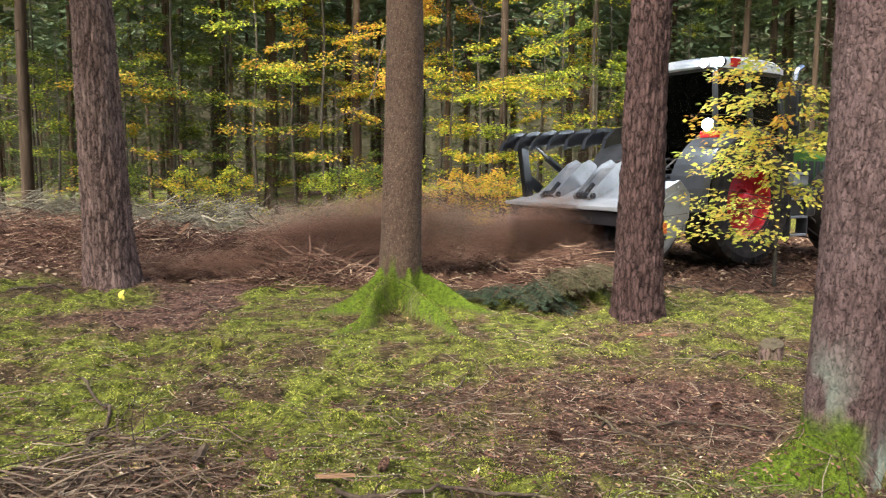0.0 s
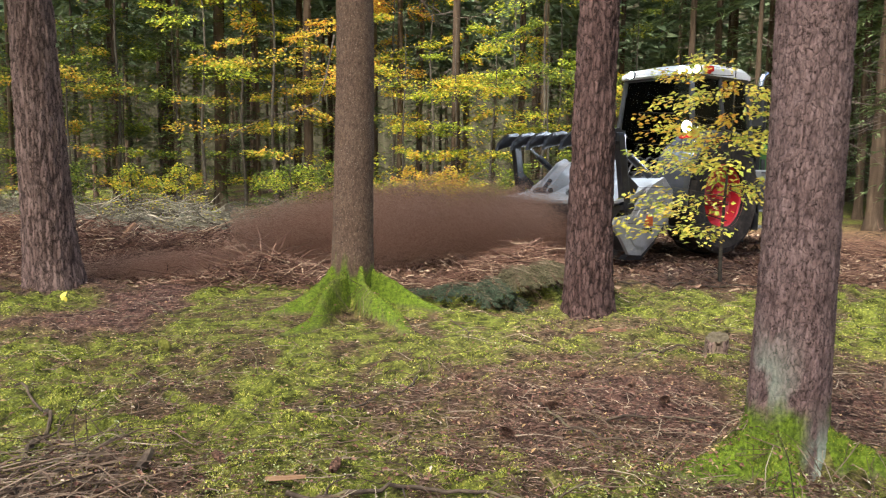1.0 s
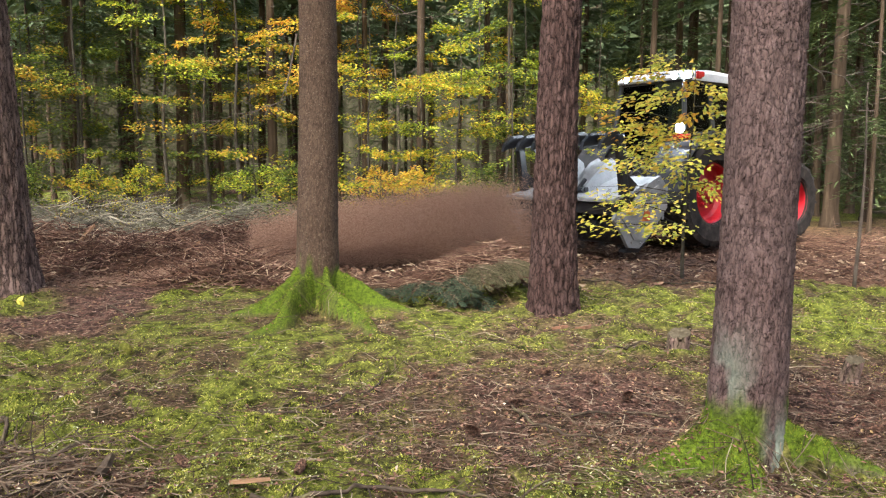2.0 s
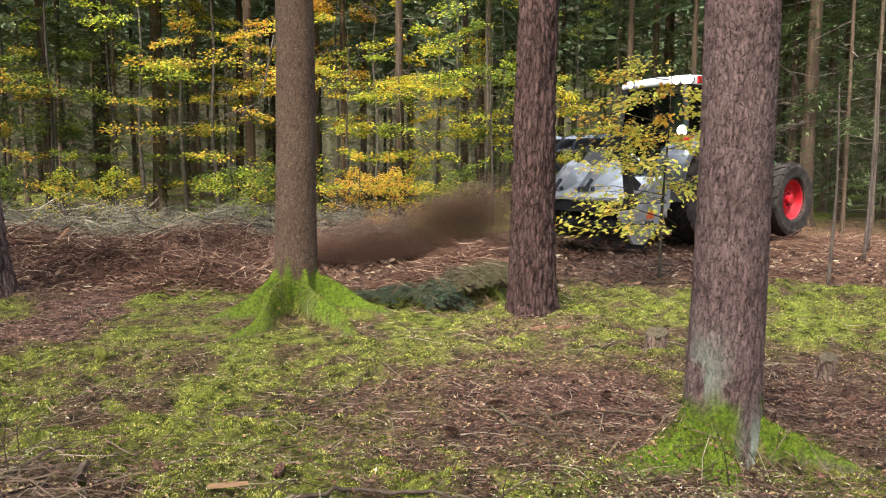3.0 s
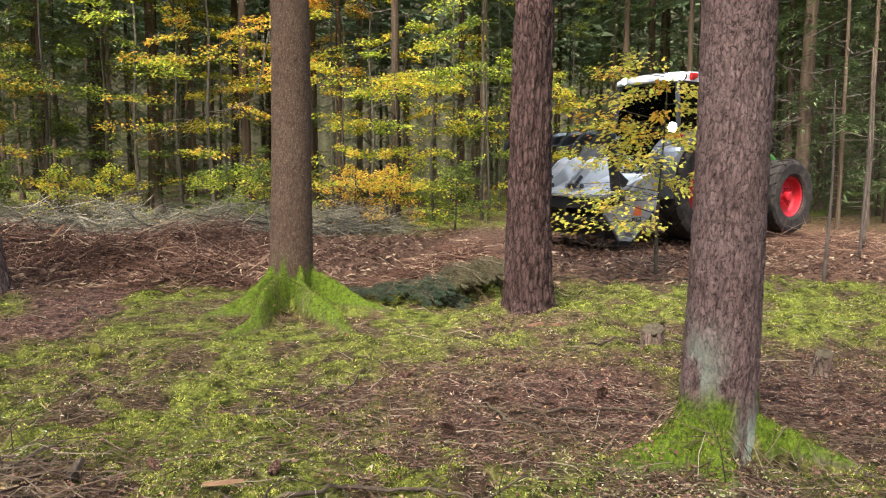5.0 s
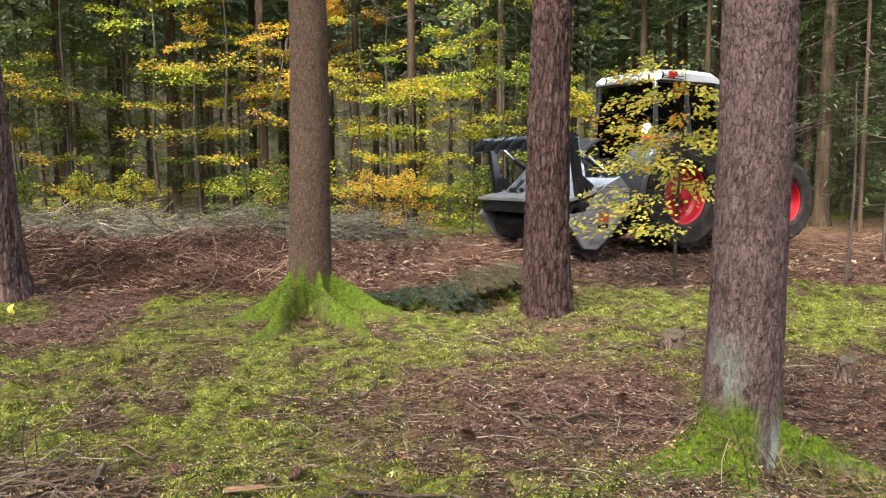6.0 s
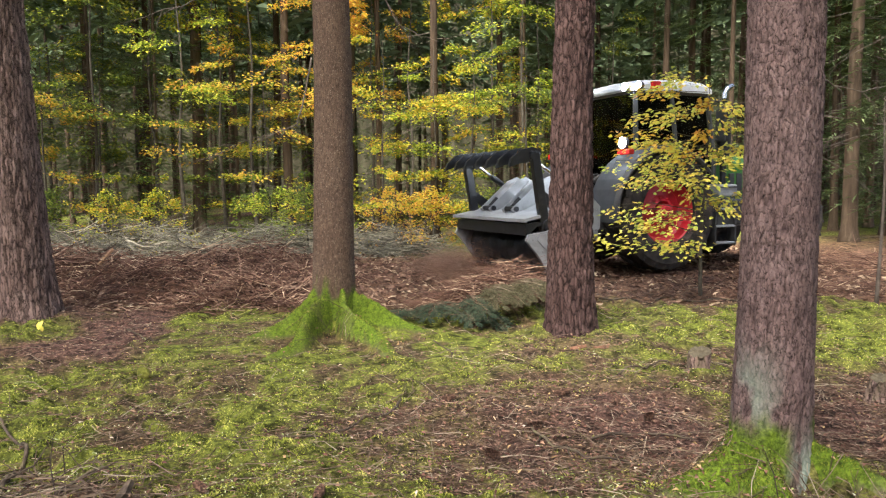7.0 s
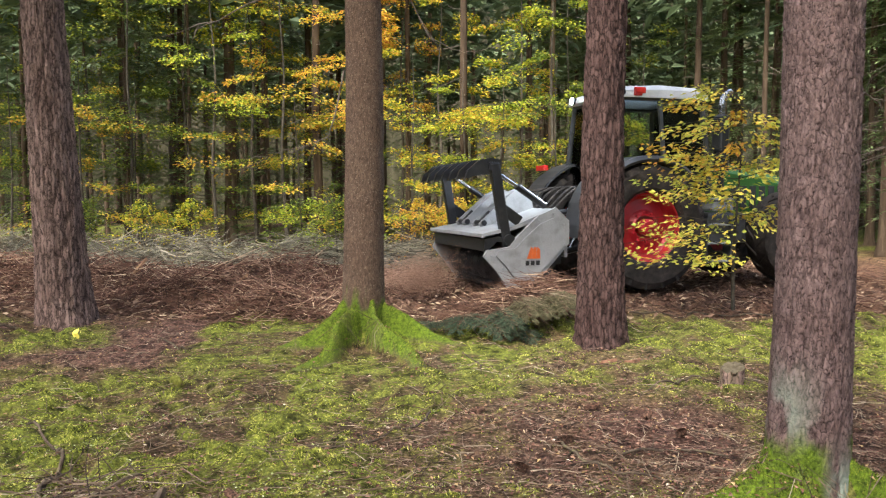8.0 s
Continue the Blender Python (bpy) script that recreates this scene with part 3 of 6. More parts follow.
def far_mesh(seed, top=17.0):
    """A slim trunk with dead lower branches."""
    rng = np.random.default_rng(seed)
    zs = np.concatenate([np.arange(-0.2, 1.0, 0.2), np.arange(1.0, top, 0.9)])
    seg = 10
    th = np.linspace(0, 2 * math.pi, seg, endpoint=False)
    T, Z = np.meshgrid(th, zs)
    R = 0.5 * (1 - 0.04 * np.clip(Z, 0, 20)) * (1 + 0.5 * np.exp(-np.clip(Z, 0, 9) / 0.25)) + 0.02 * rng.normal(0, 1, T.shape)
    bend = 0.25 * np.sin(Z * 0.35 + seed)
    v = np.stack([R * np.cos(T) + bend, R * np.sin(T), Z], -1).reshape(-1, 3)
    idx = np.arange(seg * len(zs)).reshape(len(zs), seg)
    nxt = np.roll(idx, -1, 1)
    q = np.stack([idx[:-1], nxt[:-1], nxt[1:], idx[1:]], -1).reshape(-1, 4)
    return v, q


def dead_branches(seed, count=22):
    rng = np.random.default_rng(seed)
    z = rng.uniform(1.2, 9.0, count)
    a = rng.uniform(0, 2 * math.pi, count)
    ln = rng.uniform(0.3, 1.9, count)
    p0 = np.stack([0 * z, 0 * z, z], 1)
    p1 = p0 + np.stack([np.cos(a) * ln, np.sin(a) * ln, rng.uniform(-0.45, 0.1, count) * ln], 1)
    k = rng.integers(0, count, 30)
    s = rng.uniform(0.3, 1.0, (30, 1))
    q0 = p0[k] + (p1[k] - p0[k]) * s
    q1 = q0 + rng.normal(0, 0.22, (30, 3))
    return joined(rods(p0, p1, 0.014, 0.004, 0.05, rng), rods(q0, q1, 0.005, 0.002, 0.1, rng))


def low_sprays(seed, count=46, low=1.0, high=10.0, reach=2.1):
    """Living lower branches with grey-green needle sprays."""
    rng = np.random.default_rng(seed)
    z = rng.uniform(low, high, count)
    a = rng.uniform(0, 2 * math.pi, count)
    ln = reach * rng.uniform(0.5, 1.1, count)
    per = 34
    k = np.repeat(np.arange(count), per)
    s = np.tile(np.linspace(0.15, 1, per), count)
    d = np.stack([np.cos(a), np.sin(a), np.full(count, -0.12)], 1)
    p = np.stack([0 * s, 0 * s, z[k]], 1) + d[k] * (s * ln[k])[:, None]
    p[:, 2] -= 0.3 * s**2 * ln[k]
    side = np.stack([-np.sin(a), np.cos(a), 0 * a], 1)[k] * rng.choice([-1, 1], len(k))[:, None]
    along = d[k] * 0.7 + side + rng.normal(0, 0.25, (len(k), 3))
    return leaves(p, along, np.tile([0, 0, 1.0], (len(k), 1)), rng.uniform(0.15, 0.42, len(k)), rng.uniform(0.02, 0.05, len(k)), 0.1)


TRUNKS = [far_mesh(s) for s in range(3)]
SNAGS = [dead_branches(s + 50) for s in range(3)]
SPRAYS = [low_sprays(s + 70) for s in range(3)]
PROTO = {}


def far_tree(x, y, diameter, variant, green, label="slim dark spruce trunk with dead lower branches"):
    """A trunk of the wood behind; all share a few meshes."""
    key = (variant, green)
    if key not in PROTO:
        t = thing("tree", Matrix(), label, "tree", "trees of the wood behind")
        tr = solid("trunk", *TRUNKS[variant], FAR_BARK, t, smooth=True)
        tr.scale = (0.3, 0.3, 1)
        tagged(solid("deadwood", *SNAGS[variant], TWIG, t), kind="stuff")
        solid("crown", *CROWNS[variant], NEEDLES, t)
        if green:
            tagged(solid("low_foliage", *SPRAYS[variant], LOW_NEEDLES, t), kind="stuff")
        PROTO[key] = t
        ob = t
        ob.matrix_basis = pose(x, y, on_ground(x, y), 0, 0, (x * 77 + y * 31) % 360)
    else:
        ob = copy_thing(PROTO[key], pose(x, y, on_ground(x, y), 0, 0, (x * 77 + y * 31) % 360))
    for child in ob.children:
        if child.name.startswith("trunk"):
            child.scale = (diameter, diameter, 1)
    tagged(ob, label)
    return ob


FAR = [
    # x, y, diameter, variant, green
    (-5.75, 25.0, 0.40, 0, False), (1.7, 21.9, 0.28, 1, False), (-9.5, 26.2, 0.25, 2, True), (-8.2, 27.6, 0.22, 0, False), (-7.2, 24.9, 0.24, 1, True),
    (5.0, 30.5, 0.34, 2, False), (0.1, 25.5, 0.24, 0, False), (6.2, 33.0, 0.26, 1, False), (10.6, 27.0, 0.30, 0, True), (13.9, 28.0, 0.22, 1, False),
    (14.6, 26.5, 0.20, 2, False), (14.8, 20.8, 0.28, 0, False), (12.3, 18.6, 0.40, 1, False), (16.5, 24.0, 0.26, 2, True), (19.4, 27.0, 0.24, 0, False),
    (18.7, 23.0, 0.28, 1, True), (17.1, 19.2, 0.22, 2, True), (21.5, 24.0, 0.30, 0, True),
]
for x, y, d, v, g in FAR:
    far_tree(x, y, d, v, g)
for x, y, d, v in [(16.8, 21.5, 0.12, 0), (19.5, 22.5, 0.14, 2), (-9.6, 22.0, 0.16, 0), (-4.6, 25.5, 0.16, 1), (-12.0, 24.5, 0.16, 2), (11.9, 16.6, 0.10, 1), (13.6, 17.8, 0.12, 0), (14.9, 18.8, 0.10, 2), (12.9, 19.6, 0.12, 1), (15.8, 20.6, 0.12, 0), (-8.2, 22.8, 0.14, 1), (-6.6, 23.6, 0.12, 2)]:
    far_tree(x, y, d, v, True, "thin spruce with grey-green drooping branches")
rng = np.random.default_rng(5)
placed = [(x, y) for x, y, *_ in FAR]
while len(placed) < 170:
    y = 22 + 45 * rng.uniform() ** 0.8
    x = rng.uniform(-0.75, 0.85) * y * 1.05 + 2
    if min(math.hypot(x - a, y - c) for a, c in placed) > 1.7 and not (abs(x - 13 - (y - 18) * 0.9) < 2.2 and y < 26):
        placed.append((x, y))
        far_tree(x, y, rng.uniform(0.2, 0.38), int(rng.integers(3)), bool(rng.uniform() < 0.55))
# the wood goes on beside and behind the one who films
for x, y in [(-9, 5), (-12, 12), (-7.5, 1), (-5, -4), (0, -5), (4, -4.5), (8, -2), (10, 3), (12, 8), (-12, -6), (9, -8), (-2, -10), (15, 0), (-15, 4), (-14, 18), (-11, 20)]:
    far_tree(x, y, 0.34, int(rng.integers(3)), False)

# backdrop ring; the shade inside the far wood is painted into its dark colour
m, n, l, b = material("far_wood", 1.0)
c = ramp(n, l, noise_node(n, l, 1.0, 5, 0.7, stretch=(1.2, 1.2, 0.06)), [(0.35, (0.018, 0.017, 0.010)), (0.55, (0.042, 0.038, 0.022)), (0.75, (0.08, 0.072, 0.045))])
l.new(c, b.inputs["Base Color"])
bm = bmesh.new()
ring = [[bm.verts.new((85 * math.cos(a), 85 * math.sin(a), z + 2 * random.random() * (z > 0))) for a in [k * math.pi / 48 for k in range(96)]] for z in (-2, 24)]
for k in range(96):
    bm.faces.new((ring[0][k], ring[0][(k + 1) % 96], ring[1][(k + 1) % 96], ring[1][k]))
tagged(part("backdrop", bm, m), "dense wood in the distance, its shade in the colour", "backdrop", kind="structure")

# ---- beeches with autumn leaves ----
YELLOW = island("yellow_beech_leaves", [(0.0, (0.10, 0.15, 0.02)), (0.4, (0.28, 0.31, 0.03)), (0.75, (0.52, 0.43, 0.035)), (1.0, (0.48, 0.26, 0.04))], 0.5, 0.45, 1.3)
PALE = island("pale_yellow_beech_leaves", [(0.0, (0.34, 0.40, 0.07)), (0.35, (0.60, 0.57, 0.10)), (0.75, (0.72, 0.58, 0.10)), (1.0, (0.70, 0.42, 0.08))], 0.5, 0.45, 0.9)
ORANGE = island("orange_beech_leaves", [(0.0, (0.45, 0.42, 0.05)), (0.4, (0.62, 0.43, 0.05)), (0.8, (0.60, 0.29, 0.05)), (1.0, (0.42, 0.17, 0.04))], 0.5, 0.5, 0.8)
AMBER = island("amber_beech_leaves", [(0.0, (0.09, 0.13, 0.02)), (0.35, (0.26, 0.26, 0.03)), (0.65, (0.50, 0.36, 0.04)), (1.0, (0.46, 0.23, 0.04))], 0.5, 0.45, 1.4)
FRESH_GREEN = island("light_green_beech_leaves", [(0.0, (0.10, 0.15, 0.02)), (0.5, (0.24, 0.30, 0.03)), (0.85, (0.42, 0.44, 0.04)), (1.0, (0.55, 0.46, 0.05))], 0.5, 0.45, 1.1)
GREEN = island("green_beech_leaves", [(0.0, (0.045, 0.075, 0.014)), (0.5, (0.11, 0.15, 0.022)), (0.85, (0.22, 0.26, 0.03)), (1.0, (0.46, 0.40, 0.05))], 0.5, 0.45, 1.1)
BEECH_BARK = plain("beech_bark", [(0.35, (0.04, 0.034, 0.026)), (0.7, (0.10, 0.085, 0.065))], 8.0, 0.85)


def beech_mesh(seed, tall, sprays, leaf, reach, low=0.3, per=70, lopside=(0.0, 0.0)):
    """Limbs and leaves of a young beech whose twigs lie in flat layers."""
    rng = np.random.default_rng(seed)
    z = tall * (low + (1 - low) * np.sort(rng.uniform(0, 1, sprays)) ** 0.9)
    a = rng.uniform(0, 2 * math.pi, sprays)
    ln = reach * rng.uniform(0.45, 1.1, sprays) * (1.15 - 0.6 * z / tall)
    d = np.stack([np.cos(a) + lopside[0], np.sin(a) + lopside[1], rng.uniform(-0.18, 0.25, sprays)], 1)
    p0 = np.stack([0.02 * np.sin(z), 0 * z, z - 0.15 * ln], 1)
    p1 = p0 + d * ln[:, None]
    limbs = rods(p0, p1, 0.004 + 0.006 * ln / reach, 0.002, 0.04, rng)
    k = np.repeat(np.arange(sprays), per)
    s = rng.uniform(0.25, 1.05, len(k)) ** 0.8
    off = rng.normal(0, 0.20, len(k)) * ln[k] * np.clip(1.2 - s, 0.02, 1) ** 0.5
    side = np.stack([-d[:, 1], d[:, 0], 0 * a], 1)[k]
    p = p0[k] + d[k] * (s * ln[k])[:, None] + side * off[:, None]
    roll = rng.normal(0, 0.20, sprays)
    p[:, 2] += rng.normal(0, 0.05, len(k)) + roll[k] * off - 0.12 * np.abs(off) - 0.10 * s**2 * ln[k]
    along = d[k] * 0.8 + side * np.sign(off)[:, None] * 0.8 + rng.normal(0, 0.3, (len(k), 3)) + np.array([0, 0, -0.2])
    up = np.tile([0, 0, 1.0], (len(k), 1)) + rng.normal(0, 0.45, (len(k), 3))
    foliage = leaves(p, along, up, leaf * rng.uniform(0.7, 1.25, len(k)), leaf * 0.6 * rng.uniform(0.8, 1.2, len(k)))
    q0 = p0[k] + d[k] * (s * ln[k])[:, None]
    some = rng.uniform(size=len(k)) < 0.12
    twigs = rods(q0[some], p[some], 0.0025, 0.0012, 0.05, rng)
    stem_z = np.linspace(-0.1, tall * 0.97, 14)
    pts = np.stack([0.05 * np.sin(stem_z * 1.4 + seed), 0.05 * np.cos(stem_z * 1.1 + seed), stem_z], 1)
    th = np.linspace(0, 2 * math.pi, 8, endpoint=False)
    rad = 0.016 * tall**0.6 * np.linspace(1, 0.12, 14)
    ring = np.stack([np.cos(th), np.sin(th), 0 * th], 1)
    idx = np.arange(14 * 8).reshape(14, 8)
    nxt = np.roll(idx, -1, 1)
    stem = ((pts[:, None] + rad[:, None, None] * ring[None]).reshape(-1, 3), np.stack([idx[:-1], nxt[:-1], nxt[1:], idx[1:]], -1).reshape(-1, 4))
    return foliage, joined(limbs, twigs), stem


BEECH = {}


def beech(x, y, shape, mat, turn, label, scale=1.0):
    key = (shape, mat.name)
    at = pose(x, y, on_ground(x, y), 0, 0, turn)
    if key in BEECH:
        return tagged(copy_thing(BEECH[key], at), label)
    seed, tall, sprays, leaf, reach, low, per = shape
    foliage, limbs, stem = beech_mesh(seed, tall, sprays, leaf, reach, low, per)
    t = thing("beech", at, label, "tree", "young beeches")
    solid("trunk", *stem, BEECH_BARK, t, smooth=True)
    tagged(solid("branchwork", *limbs, BEECH_BARK, t), kind="stuff")
    tagged(solid("foliage", *foliage, mat, t), kind="stuff")
    BEECH[key] = t
    return t


TOP = (4, 9.5, 24, 0.105, 2.5, 0.36, 150)
TALL, MID, LOW = (1, 9.0, 23, 0.105, 2.9, 0.08, 150), (2, 5.5, 20, 0.095, 2.1, 0.08, 130), (3, 1.9, 20, 0.07, 1.0, 0.12, 80)
for x, y, shape, mat, turn in [
    (-3.4, 21.4, TALL, AMBER, 10), (-6.4, 22.6, TALL, GREEN, 120), (-8.7, 20.8, MID, AMBER, 70), (-4.6, 23.2, TOP, YELLOW, 200), (-5.6, 20.2, LOW, YELLOW, 10), (-3.0, 19.2, LOW, GREEN, 70), (-9.4, 27.5, TOP, GREEN, 15), (-12.6, 23.5, TALL, GREEN, 80), (-7.6, 21.4, TOP, GREEN, 40), (-5.4, 21.8, TOP, FRESH_GREEN, 130), (1.6, 20.6, MID, FRESH_GREEN, 200), (-2.6, 18.6, LOW, FRESH_GREEN, 120), (4.2, 21.6, TOP, FRESH_GREEN, 20), (-1.1, 22.7, TOP, ORANGE, 80), (-0.1, 25.0, TOP, ORANGE, 10), (1.1, 23.8, TALL, YELLOW, 150), (3.5, 22.7, TALL, YELLOW, 220),
    (-7.4, 24.4, TALL, GREEN, 30), (-10.0, 24.4, TALL, GREEN, 300), (-12.8, 26.2, TALL, GREEN, 140), (5.4, 25.0, TALL, GREEN, 10), (-4.1, 28.1, TALL, GREEN, 250),
    (-7.6, 21.8, MID, GREEN, 40), (-3.2, 22.6, MID, YELLOW, 190), (0.2, 19.4, MID, YELLOW, 20), (1.2, 18.2, LOW, ORANGE, 20), (0.4, 17.7, LOW, ORANGE, 200),
    (2.6, 20.4, MID, YELLOW, 300), (4.0, 19.9, MID, GREEN, 60), (-11.0, 21.7, MID, GREEN, 260), (6.6, 24.1, MID, YELLOW, 80), (-7.8, 18.0, LOW, GREEN, 90),
    (-6.0, 17.7, LOW, YELLOW, 10), (-1.6, 17.5, LOW, GREEN, 30), (-15.2, 28.1, TALL, GREEN, 70), (-14.6, 22.4, MID, GREEN, 10), (9.3, 29.3, TALL, GREEN, 200),
    (2.7, 17.3, LOW, GREEN, 140),
]:
    beech(x, y, shape, mat, turn, {"yellow_beech_leaves": "young beech with yellow autumn leaves", "orange_beech_leaves": "young beech turned orange in autumn", "green_beech_leaves": "young beech with leaves still green", "light_green_beech_leaves": "young beech with light yellow-green leaves", "amber_beech_leaves": "young beech with amber and green autumn leaves"}[mat.name])

# the small beech in front of the machine
foliage, limbs, stem = beech_mesh(17, 3.0, 34, 0.085, 1.45, 0.27, 60, (-0.40, -0.1))
t = thing("beech", pose(4.45, 9.9, on_ground(4.45, 9.9)), "small beech with thin yellow-green leaves, at the lane's edge", "tree", "young beeches")
solid("trunk", *stem, BEECH_BARK, t, smooth=True)
tagged(solid("branchwork", *limbs, BEECH_BARK, t), kind="stuff")
tagged(solid("foliage", *foliage, PALE, t), kind="stuff")
foliage, limbs, stem = beech_mesh(19, 2.9, 6, 0.08, 1.0, 0.66, 55, (-1.3, -0.1))
tagged(solid("branchwork", *limbs, BEECH_BARK, t), kind="stuff")
tagged(solid("foliage", *foliage, ORANGE, t, "orange upper sprays"), kind="stuff")

# ---- tractor with mulching head ----
RUBBER = plain("rubber", [(0.3, (0.018, 0.016, 0.015)), (0.55, (0.045, 0.038, 0.034)), (0.75, (0.11, 0.085, 0.066))], 5.0, 0.85, bump=0.3)
RED_RIM = plain("red_rim_paint", [(0.3, (0.42, 0.012, 0.022)), (0.65, (0.55, 0.018, 0.03)), (0.85, (0.36, 0.05, 0.04))], 5.0, 0.4, bump=0.05)
GREEN_PAINT = plain("green_paint", [(0.3, (0.025, 0.10, 0.018)), (0.7, (0.045, 0.16, 0.03))], 3.0, 0.35, bump=0.03)
DARK_PAINT = plain("dark_grey_paint", [(0.3, (0.022, 0.023, 0.025)), (0.7, (0.05, 0.05, 0.052))], 4.0, 0.5, bump=0.08)
BLACK_STEEL = plain("black_steel", [(0.3, (0.010, 0.010, 0.012)), (0.6, (0.022, 0.022, 0.025)), (0.8, (0.055, 0.045, 0.04))], 6.0, 0.38, 0.2, bump=0.15)
GREY_STEEL = plain("grey_head_paint", [(0.25, (0.17, 0.165, 0.16)), (0.5, (0.27, 0.27, 0.275)), (0.8, (0.33, 0.33, 0.335))], 3.5, 0.45, bump=0.1)
GREY_PLASTIC = plain("grey_plastic", [(0.3, (0.20, 0.21, 0.22)), (0.7, (0.30, 0.31, 0.32))], 5.0, 0.5, bump=0.05)
WHITE_PAINT = plain("white_roof_paint", [(0.3, (0.62, 0.63, 0.65)), (0.7, (0.8, 0.8, 0.8))], 3.0, 0.35, bump=0.03)
CHROME = plain("bright_steel", [(0.3, (0.5, 0.5, 0.5)), (0.7, (0.68, 0.68, 0.68))], 9.0, 0.2, 1.0, bump=0.03)
RED_GLASS = plain("red_lamp_glass", [(0.3, (0.55, 0.02, 0.02)), (0.7, (0.7, 0.04, 0.03))], 9.0, 0.2, bump=0.02)
LOGO_ORANGE = plain("orange_decal", [(0.3, (0.55, 0.10, 0.02)), (0.7, (0.62, 0.13, 0.03))], 9.0, 0.4, bump=0.02)
SEAT_CLOTH = plain("seat_cloth", [(0.3, (0.02, 0.02, 0.022)), (0.7, (0.045, 0.045, 0.05))], 9.0, 0.9)
m, n, l, b = material("lamp_glow", 0.3)
b.inputs["Emission Color"].default_value = (0.80, 0.90, 1.0, 1)
b.inputs["Emission Strength"].default_value = 280.0
LAMP = m
m, n, l, b = material("cab_glass", 0.05)
tr, gl, ms, fr = n.new("ShaderNodeBsdfTransparent"), n.new("ShaderNodeBsdfGlossy"), n.new("ShaderNodeMixShader"), n.new("ShaderNodeFresnel")
tr.inputs[0].default_value = (0.78, 0.84, 0.84, 1)
gl.inputs["Roughness"].default_value = 0.03
fr.inputs[0].default_value = 1.6
l.new(fr.outputs[0], ms.inputs[0])
l.new(tr.outputs[0], ms.inputs[1])
l.new(gl.outputs[0], ms.inputs[2])
l.new(ms.outputs[0], n["Material Output"].inputs["Surface"])
GLASS = m

tractor = thing("tractor", pose(4.15, 12.9, 0, 0, 0, 211.7), "green forestry tractor with red rims carrying a grey mulching head", "tractor")


def make_wheel(x, y, radius, width, rim, lugs):
    """A tractor wheel that turns about y, its dish on the outside."""
    s = 1 if y > 0 else -1
    w = new("wheel")
    w.parent = tractor
    w.matrix_basis = pose(x, y, radius)
    h = width / 2
    prof = [(rim, -h * 0.8), (rim + 0.06, -h * 0.95), (radius * 0.86, -h), (radius * 0.955, -h * 0.86), (radius * 0.97, 0), (radius * 0.955, h * 0.86), (radius * 0.86, h), (rim + 0.06, h * 0.95), (rim, h * 0.8), (rim - 0.03, h * 0.5), (rim - 0.03, -h * 0.5), (rim, -h * 0.8)]
    bm = bmesh.new()
    rings = [[bm.verts.new((r * math.cos(2 * math.pi * k / 48), yy, r * math.sin(2 * math.pi * k / 48))) for k in range(48)] for r, yy in prof]
    for a, c in zip(rings, rings[1:]):
        for k in range(48):
            bm.faces.new((a[k], a[(k + 1) % 48], c[(k + 1) % 48], c[k]))
    bmesh.ops.recalc_face_normals(bm, faces=bm.faces)
    part("tyre", bm, RUBBER, w, "black muddy tractor tyre with slanted lugs")
    for half in (-1, 1):
        bm = bmesh.new()
        rows = []
        for t in (0.06, 0.5, 1.0):
            a = t * 0.26
            yy = half * h * t * 0.98
            r1 = radius * (1.0 if t < 0.9 else 0.955)
            r0 = radius * (0.94 if t < 0.9 else 0.80)
            rows.append([bm.verts.new((r * math.cos(a + e), yy, r * math.sin(a + e))) for r, e in ((r0, -0.035), (r1, -0.022), (r1, 0.022), (r0, 0.035))])
        for q, r in zip(rows, rows[1:]):
            for i in range(3):
                bm.faces.new((q[i], q[i + 1], r[i + 1], r[i]))
        bm.faces.new(rows[0])
        bm.faces.new(rows[-1][::-1])
        bmesh.ops.recalc_face_normals(bm, faces=bm.faces)
        first = part("lug", bm, RUBBER, w)
        first.matrix_basis = pose(0, 0, 0, 0, 90 * half / lugs, 0)
        for k in range(1, lugs):
            o = new("lug", first.data)
            o.parent = w
            o.matrix_basis = pose(0, 0, 0, 0, 360 * (k + 0.25 * half) / lugs, 0)
    bm = bmesh.new()
    turned(bm, [(rim * 1.02, s * h * 0.86), (rim * 1.04, s * h * 0.8), (rim * 0.94, s * h * 0.66), (rim * 0.90, s * h * 0.2), (rim * 0.80, s * h * 0.02), (rim * 0.5, s * h * 0.12), (rim * 0.34, s * h * 0.34), (rim * 0.3, s * h * 0.1), (rim * 0.2, -s * h * 0.5)], 40, True)
    part("rim", bm, RED_RIM, w, "red painted wheel rim")
    bm = bmesh.new()
    turned(bm, [(rim * 0.24, s * h * 0.3), (rim * 0.24, s * h * 0.62), (rim * 0.16, s * h * 0.7), (rim * 0.02, s * h * 0.7)], 20)
    for k in range(10):
        a = 2 * math.pi * k / 10
        c = Vector((rim * 0.42 * math.cos(a), s * h * 0.25, rim * 0.42 * math.sin(a)))
        tube(bm, [c, c + Vector((0, s * 0.05, 0))], 0.022, 6)
    part("hub", bm, RED_RIM, w, "red wheel hub with bolts")
    return w


R_REAR, R_FRONT = 1.03, 0.82
WHEELS = [(make_wheel(0, y, R_REAR, 0.66, 0.56, 20), 0.0, y, R_REAR) for y in (1.0, -1.0)] + [(make_wheel(-3.03, y, R_FRONT, 0.54, 0.44, 18), -3.03, y, R_FRONT) for y in (0.98, -0.98)]

bm = bmesh.new()
box(bm, (-1.6, 0, 0.95), (4.2, 0.62, 0.55), bevel=0.05)
box(bm, (0.1, 0, 0.98), (0.9, 0.8, 0.75), bevel=0.08)
